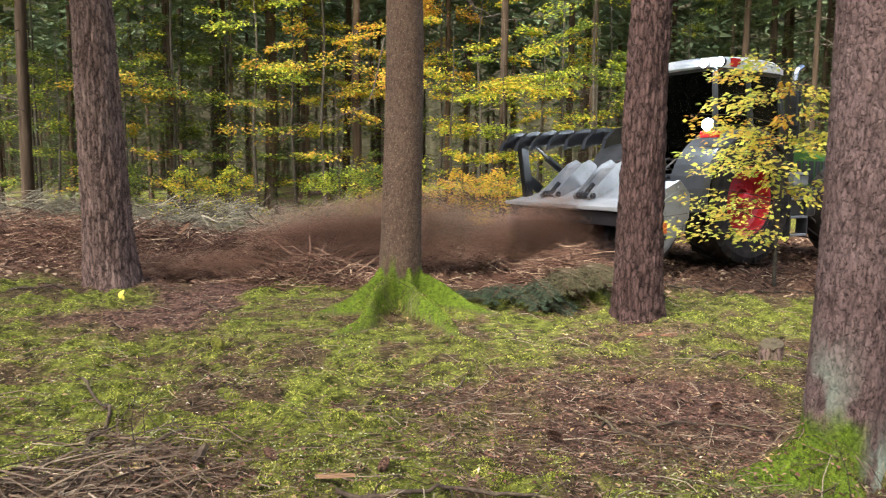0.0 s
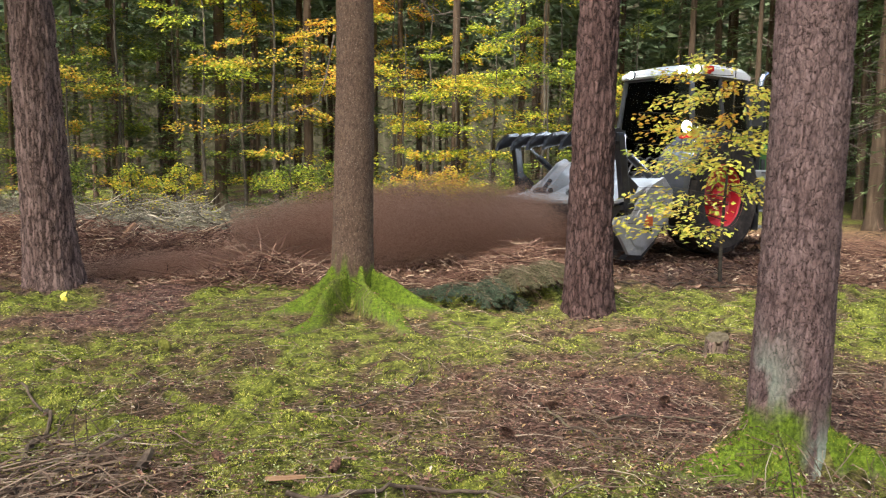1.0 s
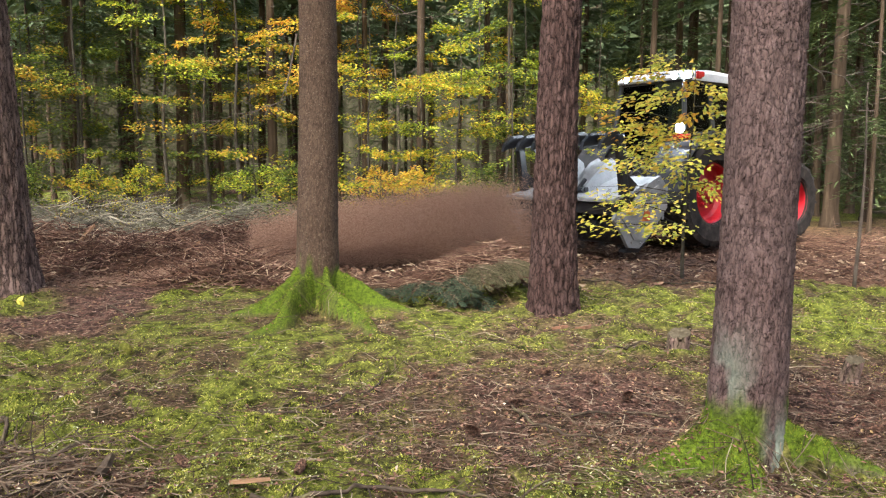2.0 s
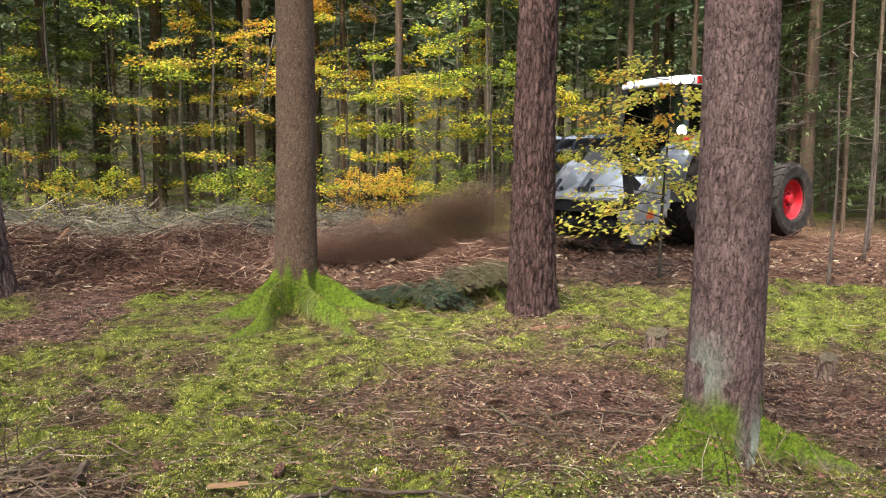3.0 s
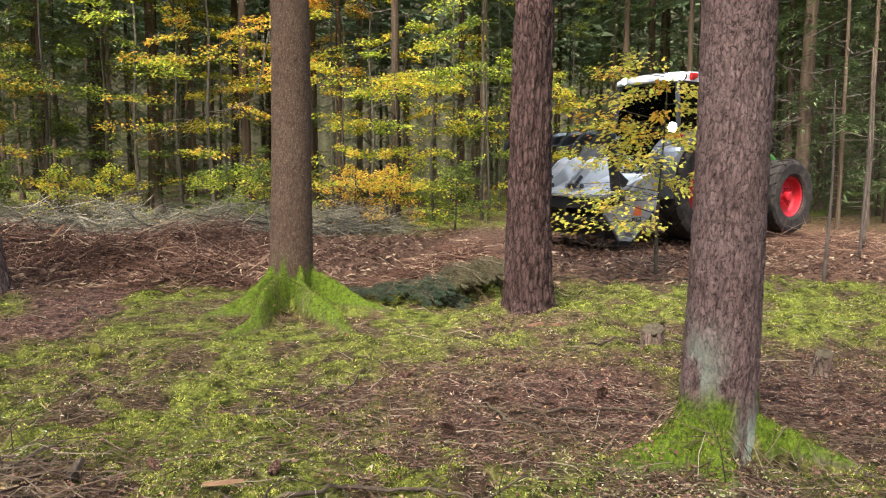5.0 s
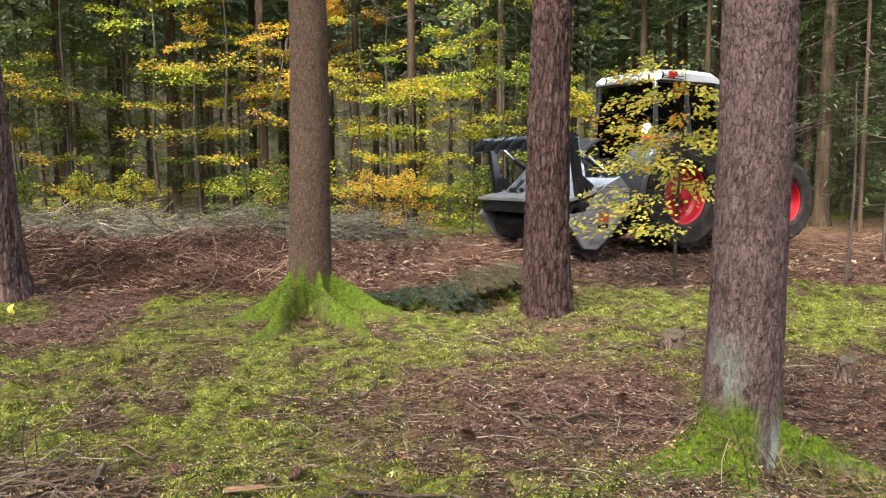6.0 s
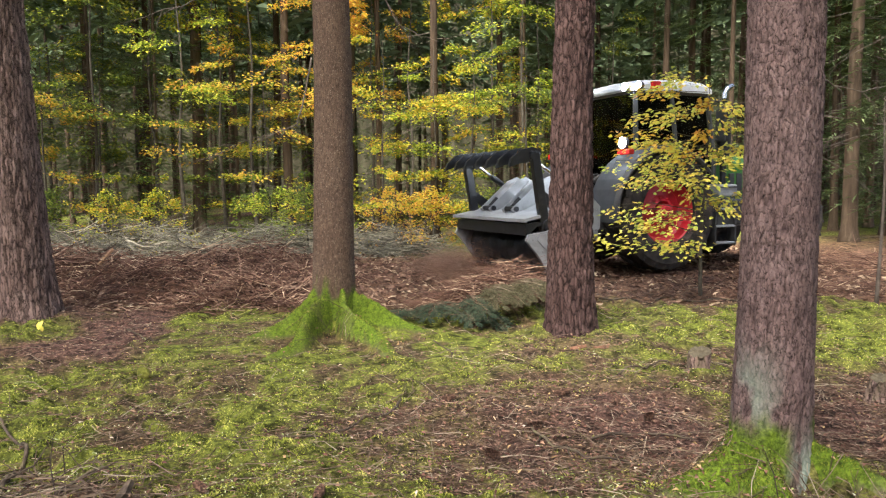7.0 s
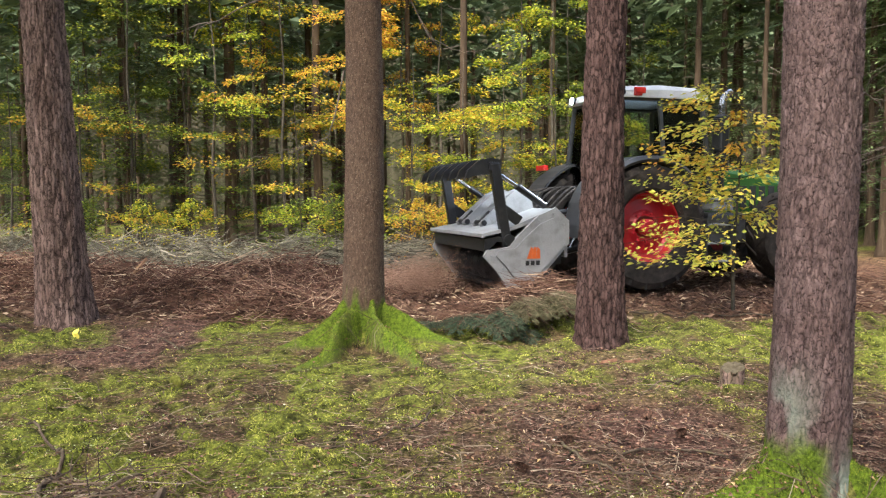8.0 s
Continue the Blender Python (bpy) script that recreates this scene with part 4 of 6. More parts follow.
box(bm, (-3.03, 0, 0.82), (0.35, 1.5, 0.28), bevel=0.05)
box(bm, (0, 0, 1.03), (0.36, 1.5, 0.36), bevel=0.08)
part("chassis", bm, DARK_PAINT, tractor, "dark grey chassis and axles")

bm = bmesh.new()
prof = [(-1.42, 1.2), (-1.42, 2.12), (-2.0, 2.10), (-2.7, 2.0), (-3.4, 1.84), (-3.95, 1.6), (-4.12, 1.4), (-4.15, 1.15)]
rows = []
for x, z in prof:
    hw = 0.46 if x > -3.8 else 0.40
    rows.append([bm.verts.new(p) for p in ((x, -hw, 1.1), (x, -hw, max(1.12, z - 0.16)), (x, -hw * 0.72, z), (x, hw * 0.72, z), (x, hw, max(1.12, z - 0.16)), (x, hw, 1.1))])
for a, c in zip(rows, rows[1:]):
    for k in range(5):
        bm.faces.new((a[k], a[k + 1], c[k + 1], c[k]))
bm.faces.new(rows[0])
bm.faces.new(rows[-1][::-1])
bmesh.ops.recalc_face_normals(bm, faces=bm.faces)
bonnet = part("bonnet", bm, GREEN_PAINT, tractor, "green engine bonnet")
for y in (-0.475, 0.475):
    for k in range(6):
        bm = bmesh.new()
        box(bm, (-2.2 - 0.2 * k, y, 1.5), (0.13, 0.02, 0.4), bevel=0.006)
        part("grille_slat", bm, DARK_PAINT, bonnet, "black side grille slat")

# cab
cab = new("cab")
cab.parent = tractor
bm = bmesh.new()
corners = {}
for sx, (xb, xt) in (("r", (0.38, 0.30)), ("f", (-1.38, -1.30))):
    for sy in (1, -1):
        tube(bm, [(xb, sy * 0.86, 1.35), (xb, sy * 0.85, 2.0), (xt, sy * 0.72, 3.15)], 0.045, 8)
for sy in (1, -1):
    tube(bm, [(-0.5, sy * 0.88, 1.2), (-0.5, sy * 0.87, 2.0), (-0.48, sy * 0.73, 3.15)], 0.04, 8)
    tube(bm, [(0.38, sy * 0.86, 1.38), (-1.38, sy * 0.86, 1.2)], 0.05, 8)
    tube(bm, [(0.30, sy * 0.72, 3.13), (-1.30, sy * 0.72, 3.13)], 0.05, 8)
for x, z, hw in ((0.38, 1.4, 0.86), (-1.38, 1.35, 0.86), (0.30, 3.13, 0.72), (-1.3, 3.13, 0.72)):
    tube(bm, [(x, -hw, z), (x, hw, z)], 0.045, 8)
part("cab_frame", bm, DARK_PAINT, cab, "dark cab pillars")
bm = bmesh.new()
box(bm, (-0.5, 0, 1.22), (1.7, 1.6, 0.2), bevel=0.04)
part("cab_floor", bm, DARK_PAINT, cab)
for name, a in (("rear_window", [(0.39, -0.82, 1.45), (0.39, 0.82, 1.45), (0.31, 0.69, 3.10), (0.31, -0.69, 3.10)]), ("windscreen", [(-1.39, -0.82, 1.4), (-1.39, 0.82, 1.4), (-1.31, 0.69, 3.10), (-1.31, -0.69, 3.10)]),
                ("side_window", [(0.34, 0.86, 1.42), (-0.46, 0.86, 1.3), (-0.44, 0.735, 3.10), (0.27, 0.735, 3.10)]), ("door_window", [(-0.54, 0.86, 1.3), (-1.34, 0.86, 1.28), (-1.26, 0.735, 3.10), (-0.52, 0.735, 3.10)]),
                ("side_window", [(0.34, -0.86, 1.42), (-0.46, -0.86, 1.3), (-0.44, -0.735, 3.10), (0.27, -0.735, 3.10)]), ("door_window", [(-0.54, -0.86, 1.3), (-1.34, -0.86, 1.28), (-1.26, -0.735, 3.10), (-0.52, -0.735, 3.10)])):
    bm = bmesh.new()
    va = [bm.verts.new(p) for p in a]
    nrm = (Vector(a[1]) - Vector(a[0])).cross(Vector(a[3]) - Vector(a[0])).normalized() * 0.006
    vb = [bm.verts.new(Vector(p) - nrm) for p in a]
    bm.faces.new(va)
    bm.faces.new(vb[::-1])
    for k in range(4):
        bm.faces.new((va[k], vb[k], vb[(k + 1) % 4], va[(k + 1) % 4]))
    w = part(name, bm, GLASS, cab, "tinted cab glass")
    w.visible_shadow = False
bm = bmesh.new()
rows = []
for x, z0, z1, hw in ((0.46, 3.15, 3.19, 0.62), (0.42, 3.13, 3.25, 0.74), (0.2, 3.13, 3.31, 0.80), (-0.5, 3.13, 3.35, 0.82), (-1.2, 3.13, 3.33, 0.80), (-1.42, 3.13, 3.26, 0.74), (-1.47, 3.15, 3.20, 0.64)):
    rows.append([bm.verts.new(p) for p in ((x, -hw, z0), (x, -hw, z0 + (z1 - z0) * 0.6), (x, -hw * 0.86, z1), (x, 0, z1 + 0.02), (x, hw * 0.86, z1), (x, hw, z0 + (z1 - z0) * 0.6), (x, hw, z0))])
for a, c in zip(rows, rows[1:]):
    for k in range(7):
        bm.faces.new((a[k], a[(k + 1) % 7], c[(k + 1) % 7], c[k]))
bm.faces.new(rows[0])
bm.faces.new(rows[-1][::-1])
bmesh.ops.recalc_face_normals(bm, faces=bm.faces)
part("roof", bm, WHITE_PAINT, cab, "white rounded cab roof")
bm = bmesh.new()
box(bm, (-0.55, 0, 1.62), (0.5, 0.5, 0.16), bevel=0.05)
box(bm, (-0.80, 0, 2.0), (0.14, 0.48, 0.75), pose(0, 0, 0, 0, -8, 0), bevel=0.05)
box(bm, (-0.55, 0, 1.42), (0.3, 0.3, 0.25), bevel=0.03)
part("seat", bm, SEAT_CLOTH, cab, "black driver's seat, empty")
bm = bmesh.new()
tube(bm, [(0.12, 0, 1.35), (-0.02, 0, 1.95)], 0.05, 8)
for k in range(20):
    a0, a1 = 2 * math.pi * k / 20, 2 * math.pi * (k + 1) / 20
    tube(bm, [(-0.03 + 0.07 * math.cos(a), 0.19 * math.sin(a), 1.97 + 0.17 * math.cos(a)) for a in (a0, a1)], 0.014, 6, False)
part("steering_wheel", bm, DARK_PAINT, cab)


def lamp(x, y, z, r=0.055, label="bright white work lamp"):
    bm = bmesh.new()
    turned(bm, [(r * 0.6, -0.09), (r * 1.1, -0.06), (r * 1.2, 0.0), (r * 1.2, 0.012)], 16)
    bm.transform(pose(x, y, z, 0, 0, -90))
    ob = part("work_lamp", bm, DARK_PAINT, tractor, label)
    bm = bmesh.new()
    turned(bm, [(r * 1.08, 0.008), (r * 1.05, 0.02), (r * 0.6, 0.028), (0.004, 0.03)], 16)
    bm.transform(pose(x, y, z, 0, 0, -90))
    part("lens", bm, LAMP, ob, "glowing lens")


for x, y, z, r in ((0.50, -0.44, 3.2, 0.05), (0.46, 0.64, 3.19, 0.06), (0.32, 0.84, 3.20, 0.06), (0.82, 1.06, 2.2, 0.085)):
    lamp(x, y, z, r)
bm = bmesh.new()
tube(bm, [(-0.1, 0.80, 3.18), (0.04, 0.82, 3.18)], 0.03, 8)
box(bm, (-0.06, 0.82, 3.24), (0.2, 0.06, 0.10), bevel=0.02)
part("beacon", bm, RED_GLASS, tractor, "red marker lamp on the roof edge")

# mudguards over the big wheels
for s in (1, -1):
    bm = bmesh.new()
    rows = []
    for k in range(17):
        a = radians(-8 + 150 * k / 16)
        r0, r1 = 1.13, 1.17
        c, d = math.cos(a), math.sin(a)
        rows.append([bm.verts.new((r * c, s * y, 1.03 + r * d * 0.97)) for r, y in ((r0, 0.62), (r1, 0.62), (r1, 1.28), (r1 - 0.06, 1.34), (r0 - 0.06, 1.32), (r0, 1.26))])
    for a, c in zip(rows, rows[1:]):
        for k in range(6):
            bm.faces.new((a[k], a[(k + 1) % 6], c[(k + 1) % 6], c[k]))
    bm.faces.new(rows[0])
    bm.faces.new(rows[-1][::-1])
    bmesh.ops.recalc_face_normals(bm, faces=bm.faces)
    g = part("mudguard", bm, DARK_PAINT, tractor, "dark rounded mudguard", smooth=False)
    bm = bmesh.new()
    box(bm, (0.78, s * 1.08, 2.05), (0.10, 0.34, 0.10), bevel=0.02)
    part("tail_light", bm, RED_GLASS, g, "red tail light")

# exhaust, steps, boxes
bm = bmesh.new()
tube(bm, [(-1.66, 0.80, 1.5), (-1.66, 0.80, 1.95), (-1.66, 0.80, 2.0), (-1.66, 0.80, 2.85), (-1.66, 0.80, 2.9)], [0.06, 0.06, 0.13, 0.13, 0.06], 16)
exhaust = part("exhaust", bm, BLACK_STEEL, tractor, "black exhaust silencer beside the cab")
bm = bmesh.new()
tube(bm, [(-1.66, 0.80, 2.88), (-1.66, 0.80, 3.05), (-1.68, 0.80, 3.15), (-1.74, 0.80, 3.23), (-1.84, 0.80, 3.28)], 0.06, 14)
part("exhaust_pipe", bm, CHROME, exhaust, "bright bent exhaust pipe")
for z in (2.3, 3.0):
    bm = bmesh.new()
    tube(bm, [(-1.34, 0.80, z), (-1.66, 0.80, z)], 0.018, 6)
    part("mirror_bracket", bm, BLACK_STEEL, tractor)
bm = bmesh.new()
box(bm, (-1.53, 0.86, 2.55), (0.05, 0.22, 0.55), bevel=0.02)
part("mirror", bm, DARK_PAINT, tractor, "dark cab mirror")
bm = bmesh.new()
box(bm, (-1.42, 1.02, 1.38), (0.42, 0.34, 0.22), bevel=0.03)
toolbox = part("toolbox", bm, GREY_PLASTIC, tractor, "pale grey box beside the steps")
bm = bmesh.new()
box(bm, (-1.42, 1.20, 1.44), (0.40, 0.02, 0.02))
part("lid_edge", bm, DARK_PAINT, toolbox)
bm = bmesh.new()
box(bm, (-1.5, 0.95, 1.0), (0.75, 0.5, 0.5), bevel=0.05)
part("fuel_tank", bm, DARK_PAINT, tractor, "dark grey fuel tank")
for z in (0.45, 0.75, 1.05):
    bm = bmesh.new()
    box(bm, (-1.30, 1.16, z), (0.45, 0.22, 0.035), bevel=0.008)
    part("step", bm, GREY_PLASTIC, tractor, "grey metal step")
bm = bmesh.new()
for x in (-1.54, -1.07):
    box(bm, (x, 1.16, 0.78), (0.03, 0.2, 0.75))
part("step_side", bm, DARK_PAINT, tractor)
for s in (1, -1):
    bm = bmesh.new()
    tube(bm, [(0.45, s * 0.42, 0.75), (1.5, s * 0.5, 0.55)], 0.055, 8)
    part("lower_arm", bm, BLACK_STEEL, tractor, "black hitch arm")
    bm = bmesh.new()
    tube(bm, [(0.5, s * 0.40, 1.45), (1.0, s * 0.46, 0.66)], 0.035, 8)
    part("lift_rod", bm, CHROME, tractor)
bm = bmesh.new()
tube(bm, [(0.5, 0, 1.3), (1.5, 0, 1.2)], 0.05, 8)
part("top_link", bm, BLACK_STEEL, tractor)
for k in range(7):
    y = -0.5 + 0.16 * k
    bm = bmesh.new()
    pts = [(0.45 + 1.2 * s, y + 0.08 * math.sin(5 * s + k), 1.5 + 0.24 * math.sin(math.pi * s + 0.3 * k * s) - 0.15 * s) for s in [i / 10 for i in range(11)]]
    tube(bm, pts, 0.018, 6)
    part("hose", bm, RUBBER, tractor, "black hydraulic hose")

# mulching head
head = new("mulching_head")
head.parent = tractor
tagged(head, "pale grey mulching head with a black push frame")
SIDE = [(1.67, 1.36), (1.45, 1.16), (1.45, 0.81), (1.86, 0.37), (2.17, 0.14), (2.45, 0.17), (2.63, 0.42), (2.83, 0.64), (2.78, 0.74), (2.44, 0.78), (2.25, 0.98), (1.95, 1.24)]
for s in (1, -1):
    bm = bmesh.new()
    plate(bm, SIDE, s * 1.25, s * 1.31)
    inner = [((x - 2.05) * 0.80 + 2.02, (z - 0.75) * 0.76 + 0.74) for x, z in SIDE]
    plate(bm, inner, s * 1.31, s * 1.335)
    for x, z in SIDE:
        c = Vector(((x - 2.05) * 0.86 + 2.04, s * 1.31, (z - 0.75) * 0.85 + 0.745))
        tube(bm, [c, c + Vector((0, s * 0.025, 0))], 0.016, 6)
    part("side_plate", bm, GREY_STEEL, head, "pale grey bolted side plate")
    bm = bmesh.new()
    plate(bm, [(1.5, 0.8), (1.88, 0.36), (2.4, 0.13), (2.45, 0.08), (2.1, 0.06), (1.8, 0.28), (1.46, 0.72)], s * 1.10, s * 1.24)
    part("skid", bm, BLACK_STEEL, head, "worn black skid")
bm = bmesh.new()
for k in range(3):
    plate(bm, [(2.16 - 0.075 * k, 0.60), (2.09 - 0.075 * k, 0.60), (2.05 - 0.05 * k, 0.74 + 0.02 * (k == 1)), (2.09 - 0.05 * k, 0.78)], 1.336, 1.340)
part("emblem", bm, LOGO_ORANGE, head, "orange emblem shape")
bm = bmesh.new()
for k in range(3):
    box(bm, (2.15 - 0.085 * k, 1.338, 0.535), (0.06, 0.006, 0.07))
part("lettering_bar", bm, BLACK_STEEL, head, "black plain lettering bars")
OUT = [(2.86, 0.93), (2.84, 0.98), (2.35, 1.08), (1.95, 1.24), (1.62, 1.34), (1.45, 1.14), (1.45, 0.6), (1.5, 0.6), (1.5, 1.1), (1.64, 1.28), (1.92, 1.18), (2.33, 1.03)]
bm = bmesh.new()
plate(bm, OUT, -1.25, 1.25)
part("hood", bm, GREY_STEEL, head, "pale grey sloping hood")
bm = bmesh.new()
box(bm, (2.84, 0, 0.955), (0.05, 2.62, 0.06), bevel=0.012)
part("lip", bm, GREY_STEEL, head, "worn front lip")
bm = bmesh.new()
plate(bm, [(2.80, 0.90), (2.60, 0.93), (1.55, 0.9), (1.55, 0.5), (1.65, 0.5), (1.7, 0.82), (2.6, 0.86), (2.76, 0.72), (2.80, 0.72)], -1.24, 1.24)
part("inner_lining", bm, BLACK_STEEL, head, "dark inner lining")
for y in (-0.62, 0.18):
    bm = bmesh.new()
    for yy in (y - 0.16, y + 0.16):
        plate(bm, [(1.60, 1.30), (1.66, 1.58), (1.80, 1.66), (2.0, 1.58), (2.56, 1.10), (2.5, 1.02), (1.95, 1.2)], yy - 0.012, yy + 0.012)
    plate(bm, [(1.68, 1.50), (1.80, 1.60), (1.98, 1.53), (2.40, 1.17), (2.38, 1.15), (1.97, 1.50), (1.80, 1.57), (1.69, 1.48)], y - 0.145, y + 0.145)
    g = part("gusset", bm, GREY_STEEL, head, "pale grey raised gusset")
    bm = bmesh.new()
    tube(bm, [(2.47, y - 0.2, 1.11), (2.47, y + 0.2, 1.11)], 0.045, 12)
    tube(bm, [(2.47, y, 1.11), (2.3, y, 1.28)], 0.04, 10)
    part("pin", bm, BLACK_STEEL, head, "black hinge pin")
for s in (1, -1):
    bm = bmesh.new()
    ang = math.degrees(math.atan2(0.18, 1.1))
    box(bm, (2.53, s * 1.20, 1.40), (0.15, 0.11, 1.24), pose(0, 0, 0, 0, ang, 0), bevel=0.015)
    box(bm, (2.36, s * 1.20, 1.25), (0.34, 0.06, 0.16), pose(0, 0, 0, 0, -35, 0), bevel=0.01)
    tube(bm, [(2.42, s * 1.10, 0.88), (2.42, s * 1.30, 0.88)], 0.085, 14)
    part("upright", bm, BLACK_STEEL, head, "black push frame upright")
    bm = bmesh.new()
    tube(bm, [(2.56, s * 1.02, 1.92), (2.1, s * 1.05, 1.62)], 0.03, 10)
    part("piston_rod", bm, CHROME, head, "bright piston rod")
    bm = bmesh.new()
    tube(bm, [(2.2, s * 1.045, 1.685), (1.74, s * 1.06, 1.38)], 0.055, 12)
    part("cylinder", bm, BLACK_STEEL, head, "black hydraulic cylinder")
bm = bmesh.new()
box(bm, (2.64, 0, 1.97), (0.16, 2.50, 0.13), bevel=0.02)
bar = part("push_bar", bm, BLACK_STEEL, head, "black push bar")
for k in range(7):
    y = -1.17 + 2.34 * k / 6
    bm = bmesh.new()
    plate(bm, [(2.50, 2.06), (2.66, 2.10), (2.86, 2.06), (3.03, 1.92), (3.08, 1.78), (2.94, 1.83), (2.76, 1.86), (2.54, 1.86)], y - 0.035, y + 0.035)
    part("claw", bm, BLACK_STEEL, head, "black hooked claw")

rotor = new("rotor")
rotor.parent = tractor
rotor.location = (2.28, 0, 0.46)
bm = bmesh.new()
turned(bm, [(0.08, -1.22), (0.27, -1.2), (0.27, 1.2), (0.08, 1.22)], 28)
part("drum", bm, BLACK_STEEL, rotor, "dark rotor drum")
bm = bmesh.new()
box(bm, (0.33, 0, 0), (0.16, 0.05, 0.07), bevel=0.008)
first = part("cutter", bm, BLACK_STEEL, rotor)
first.location = (0, -1.16, 0)
for k in range(1, 54):
    o = new("cutter", first.data)
    o.parent = rotor
    o.matrix_basis = pose(0, -1.16 + 2.32 * k / 53, 0, 0, 137.5 * k, 0)

# ---- what lies and grows on the ground ----
MOSS = island("moss_blades", [(0.0, (0.026, 0.034, 0.006)), (0.4, (0.14, 0.165, 0.022)), (0.75, (0.31, 0.335, 0.045)), (1.0, (0.62, 0.58, 0.16))], 0.8, 0.35, 1.5, 4.0)
ROOT_MOSS = island("root_moss_blades", [(0.0, (0.022, 0.026, 0.004)), (0.5, (0.085, 0.097, 0.012)), (1.0, (0.27, 0.285, 0.04))], 0.8, 0.25, 1.5, 7.0)
LITTER = island("dry_litter", [(0.0, (0.03, 0.014, 0.010)), (0.35, (0.115, 0.066, 0.050)), (0.7, (0.23, 0.148, 0.112)), (0.96, (0.34, 0.25, 0.185)), (1.0, (0.6, 0.47, 0.34))], 0.9, 0, 0.2)
STICKS = island("dead_sticks", [(0.0, (0.022, 0.014, 0.010)), (0.5, (0.11, 0.075, 0.05)), (0.85, (0.17, 0.125, 0.088)), (1.0, (0.31, 0.25, 0.18))], 0.9, 0, 0.2)
CHIPS = island("wood_chips", [(0.0, (0.06, 0.032, 0.022)), (0.55, (0.15, 0.085, 0.058)), (0.85, (0.26, 0.17, 0.115)), (1.0, (0.55, 0.42, 0.28))], 0.9, 0, 0.2)
FALLEN = island("fallen_leaves", [(0.0, (0.04, 0.017, 0.012)), (0.45, (0.18, 0.085, 0.06)), (0.8, (0.28, 0.165, 0.12)), (0.975, (0.42, 0.29, 0.13)), (1.0, (0.60, 0.50, 0.40))], 0.7, 0.2)
SPRIGS = island("pale_sprigs", [(0.0, (0.16, 0.20, 0.05)), (0.5, (0.30, 0.34, 0.12)), (0.9, (0.40, 0.42, 0.22)), (1.0, (0.60, 0.60, 0.45))], 0.7, 0.3)
SPRUCE_GREEN = island("spruce_needles", [(0.0, (0.022, 0.040, 0.024)), (0.6, (0.05, 0.078, 0.045)), (1.0, (0.10, 0.135, 0.08))], 0.6, 0.15)
rng = np.random.default_rng(77)


def scatter(count, near, far, power=1.4):
    """Places over the foreground, thinning with distance."""
    u = rng.uniform(0, 1, count)
    k = 1 - power
    y = (near**k + u * (far**k - near**k)) ** (1 / k)
    x = rng.uniform(-0.66, 0.88, count) * y + rng.normal(0, 0.2, count)
    return x, y


def stuff(name, data, mat, label, category):
    return tagged(solid(name, *data, mat), label, category, kind="stuff")


def laid(x, y, lift=0.0):
    return np.stack([x, y, height(x, y) + lift], 1)


# moss
x, y = scatter(620000, 2.3, 11.0, 1.5)
green = np.clip(1 - mask_dry_crease(x, y) * 0.93, 0, 1) * (1 - mask_litter(x, y)) * (1 - bump01(mask_soil(x, y), 0.1, 0.4))
green = green * (1 - 0.6 * round_feet(x, y))
green = green * (1 - bump01(foot_mounds(x, y), 0.03, 0.08))
green = green * (0.35 + 0.65 * bump01(fractal(x * 6, y * 6, seed=31), 0.38, 0.55))
keep = rng.uniform(size=len(x)) < green
x, y = x[keep], y[keep]
tuft = fractal(x * 7, y * 7, seed=30)
h = (0.004 + 0.020 * tuft**1.6) * rng.uniform(0.6, 1.3, len(x))
p = laid(x, y, -0.004)
tip = p + np.stack([rng.normal(0, 0.010, len(x)), rng.normal(0, 0.010, len(x)), h], 1)
stuff("moss", blades(p, tip, 0.0045 + 0.0010 * y, rng), MOSS, "soft green forest moss in cushions", "moss")

# moss fur on the roots
foot = []
for cx, cy, r0, tall, roots in FEET:
    r, a = rng.uniform(r0 * 0.8, 1.4, 130000), rng.uniform(0, 2 * math.pi, 130000)
    fx, fy = cx + r * np.cos(a), cy + r * np.sin(a)
    keep = rng.uniform(size=len(fx)) < bump01(foot_mounds(fx, fy), 0.015, 0.07)
    foot.append(np.stack([fx[keep], fy[keep]], 1))
x, y = np.concatenate(foot).T
p = laid(x, y, -0.003)
tip = p + rng.normal(0, 0.007, (len(x), 3)) + np.array([0, 0, 0.005])
stuff("root_moss", blades(p, tip, 0.005, rng), ROOT_MOSS, "thick green moss grown over tree roots", "moss")

# needles, dead grass and fine litter
x, y = scatter(60000, 2.3, 12.0, 1.5)
w = np.clip(0.14 + 0.85 * mask_dry_crease(x, y) + mask_litter(x, y), 0, 1) * (1 - bump01(foot_mounds(x, y), 0.05, 0.1))
keep = rng.uniform(size=len(x)) < w
x, y = x[keep], y[keep]
a, ln = rng.uniform(0, 2 * math.pi, len(x)), rng.uniform(0.02, 0.09, len(x))
p = laid(x, y, 0.006 + 0.016 * rng.uniform(size=len(x)))
q = p + np.stack([np.cos(a) * ln, np.sin(a) * ln, rng.normal(0, 0.14, len(x)) * ln], 1)
w = q - p
stuff("needle_litter", leaves(p, w, np.tile([0, -0.5, 1.0], (len(x), 1)) + rng.normal(0, 0.5, (len(x), 3)), ln, 0.0022 + 0.00038 * y, 0.3), LITTER, "dry needles and dead grass on the moss", "litter")

# twigs
x, y = scatter(5200, 2.3, 11.0, 1.35)
keep = rng.uniform(size=len(x)) < np.clip(0.30 + 0.7 * mask_dry_crease(x, y) + mask_litter(x, y), 0, 1)
x, y = x[keep], y[keep]
a, ln = rng.uniform(0, 2 * math.pi, len(x)), rng.uniform(0.08, 0.55, len(x)) ** 1.5
p = laid(x, y, 0.016)
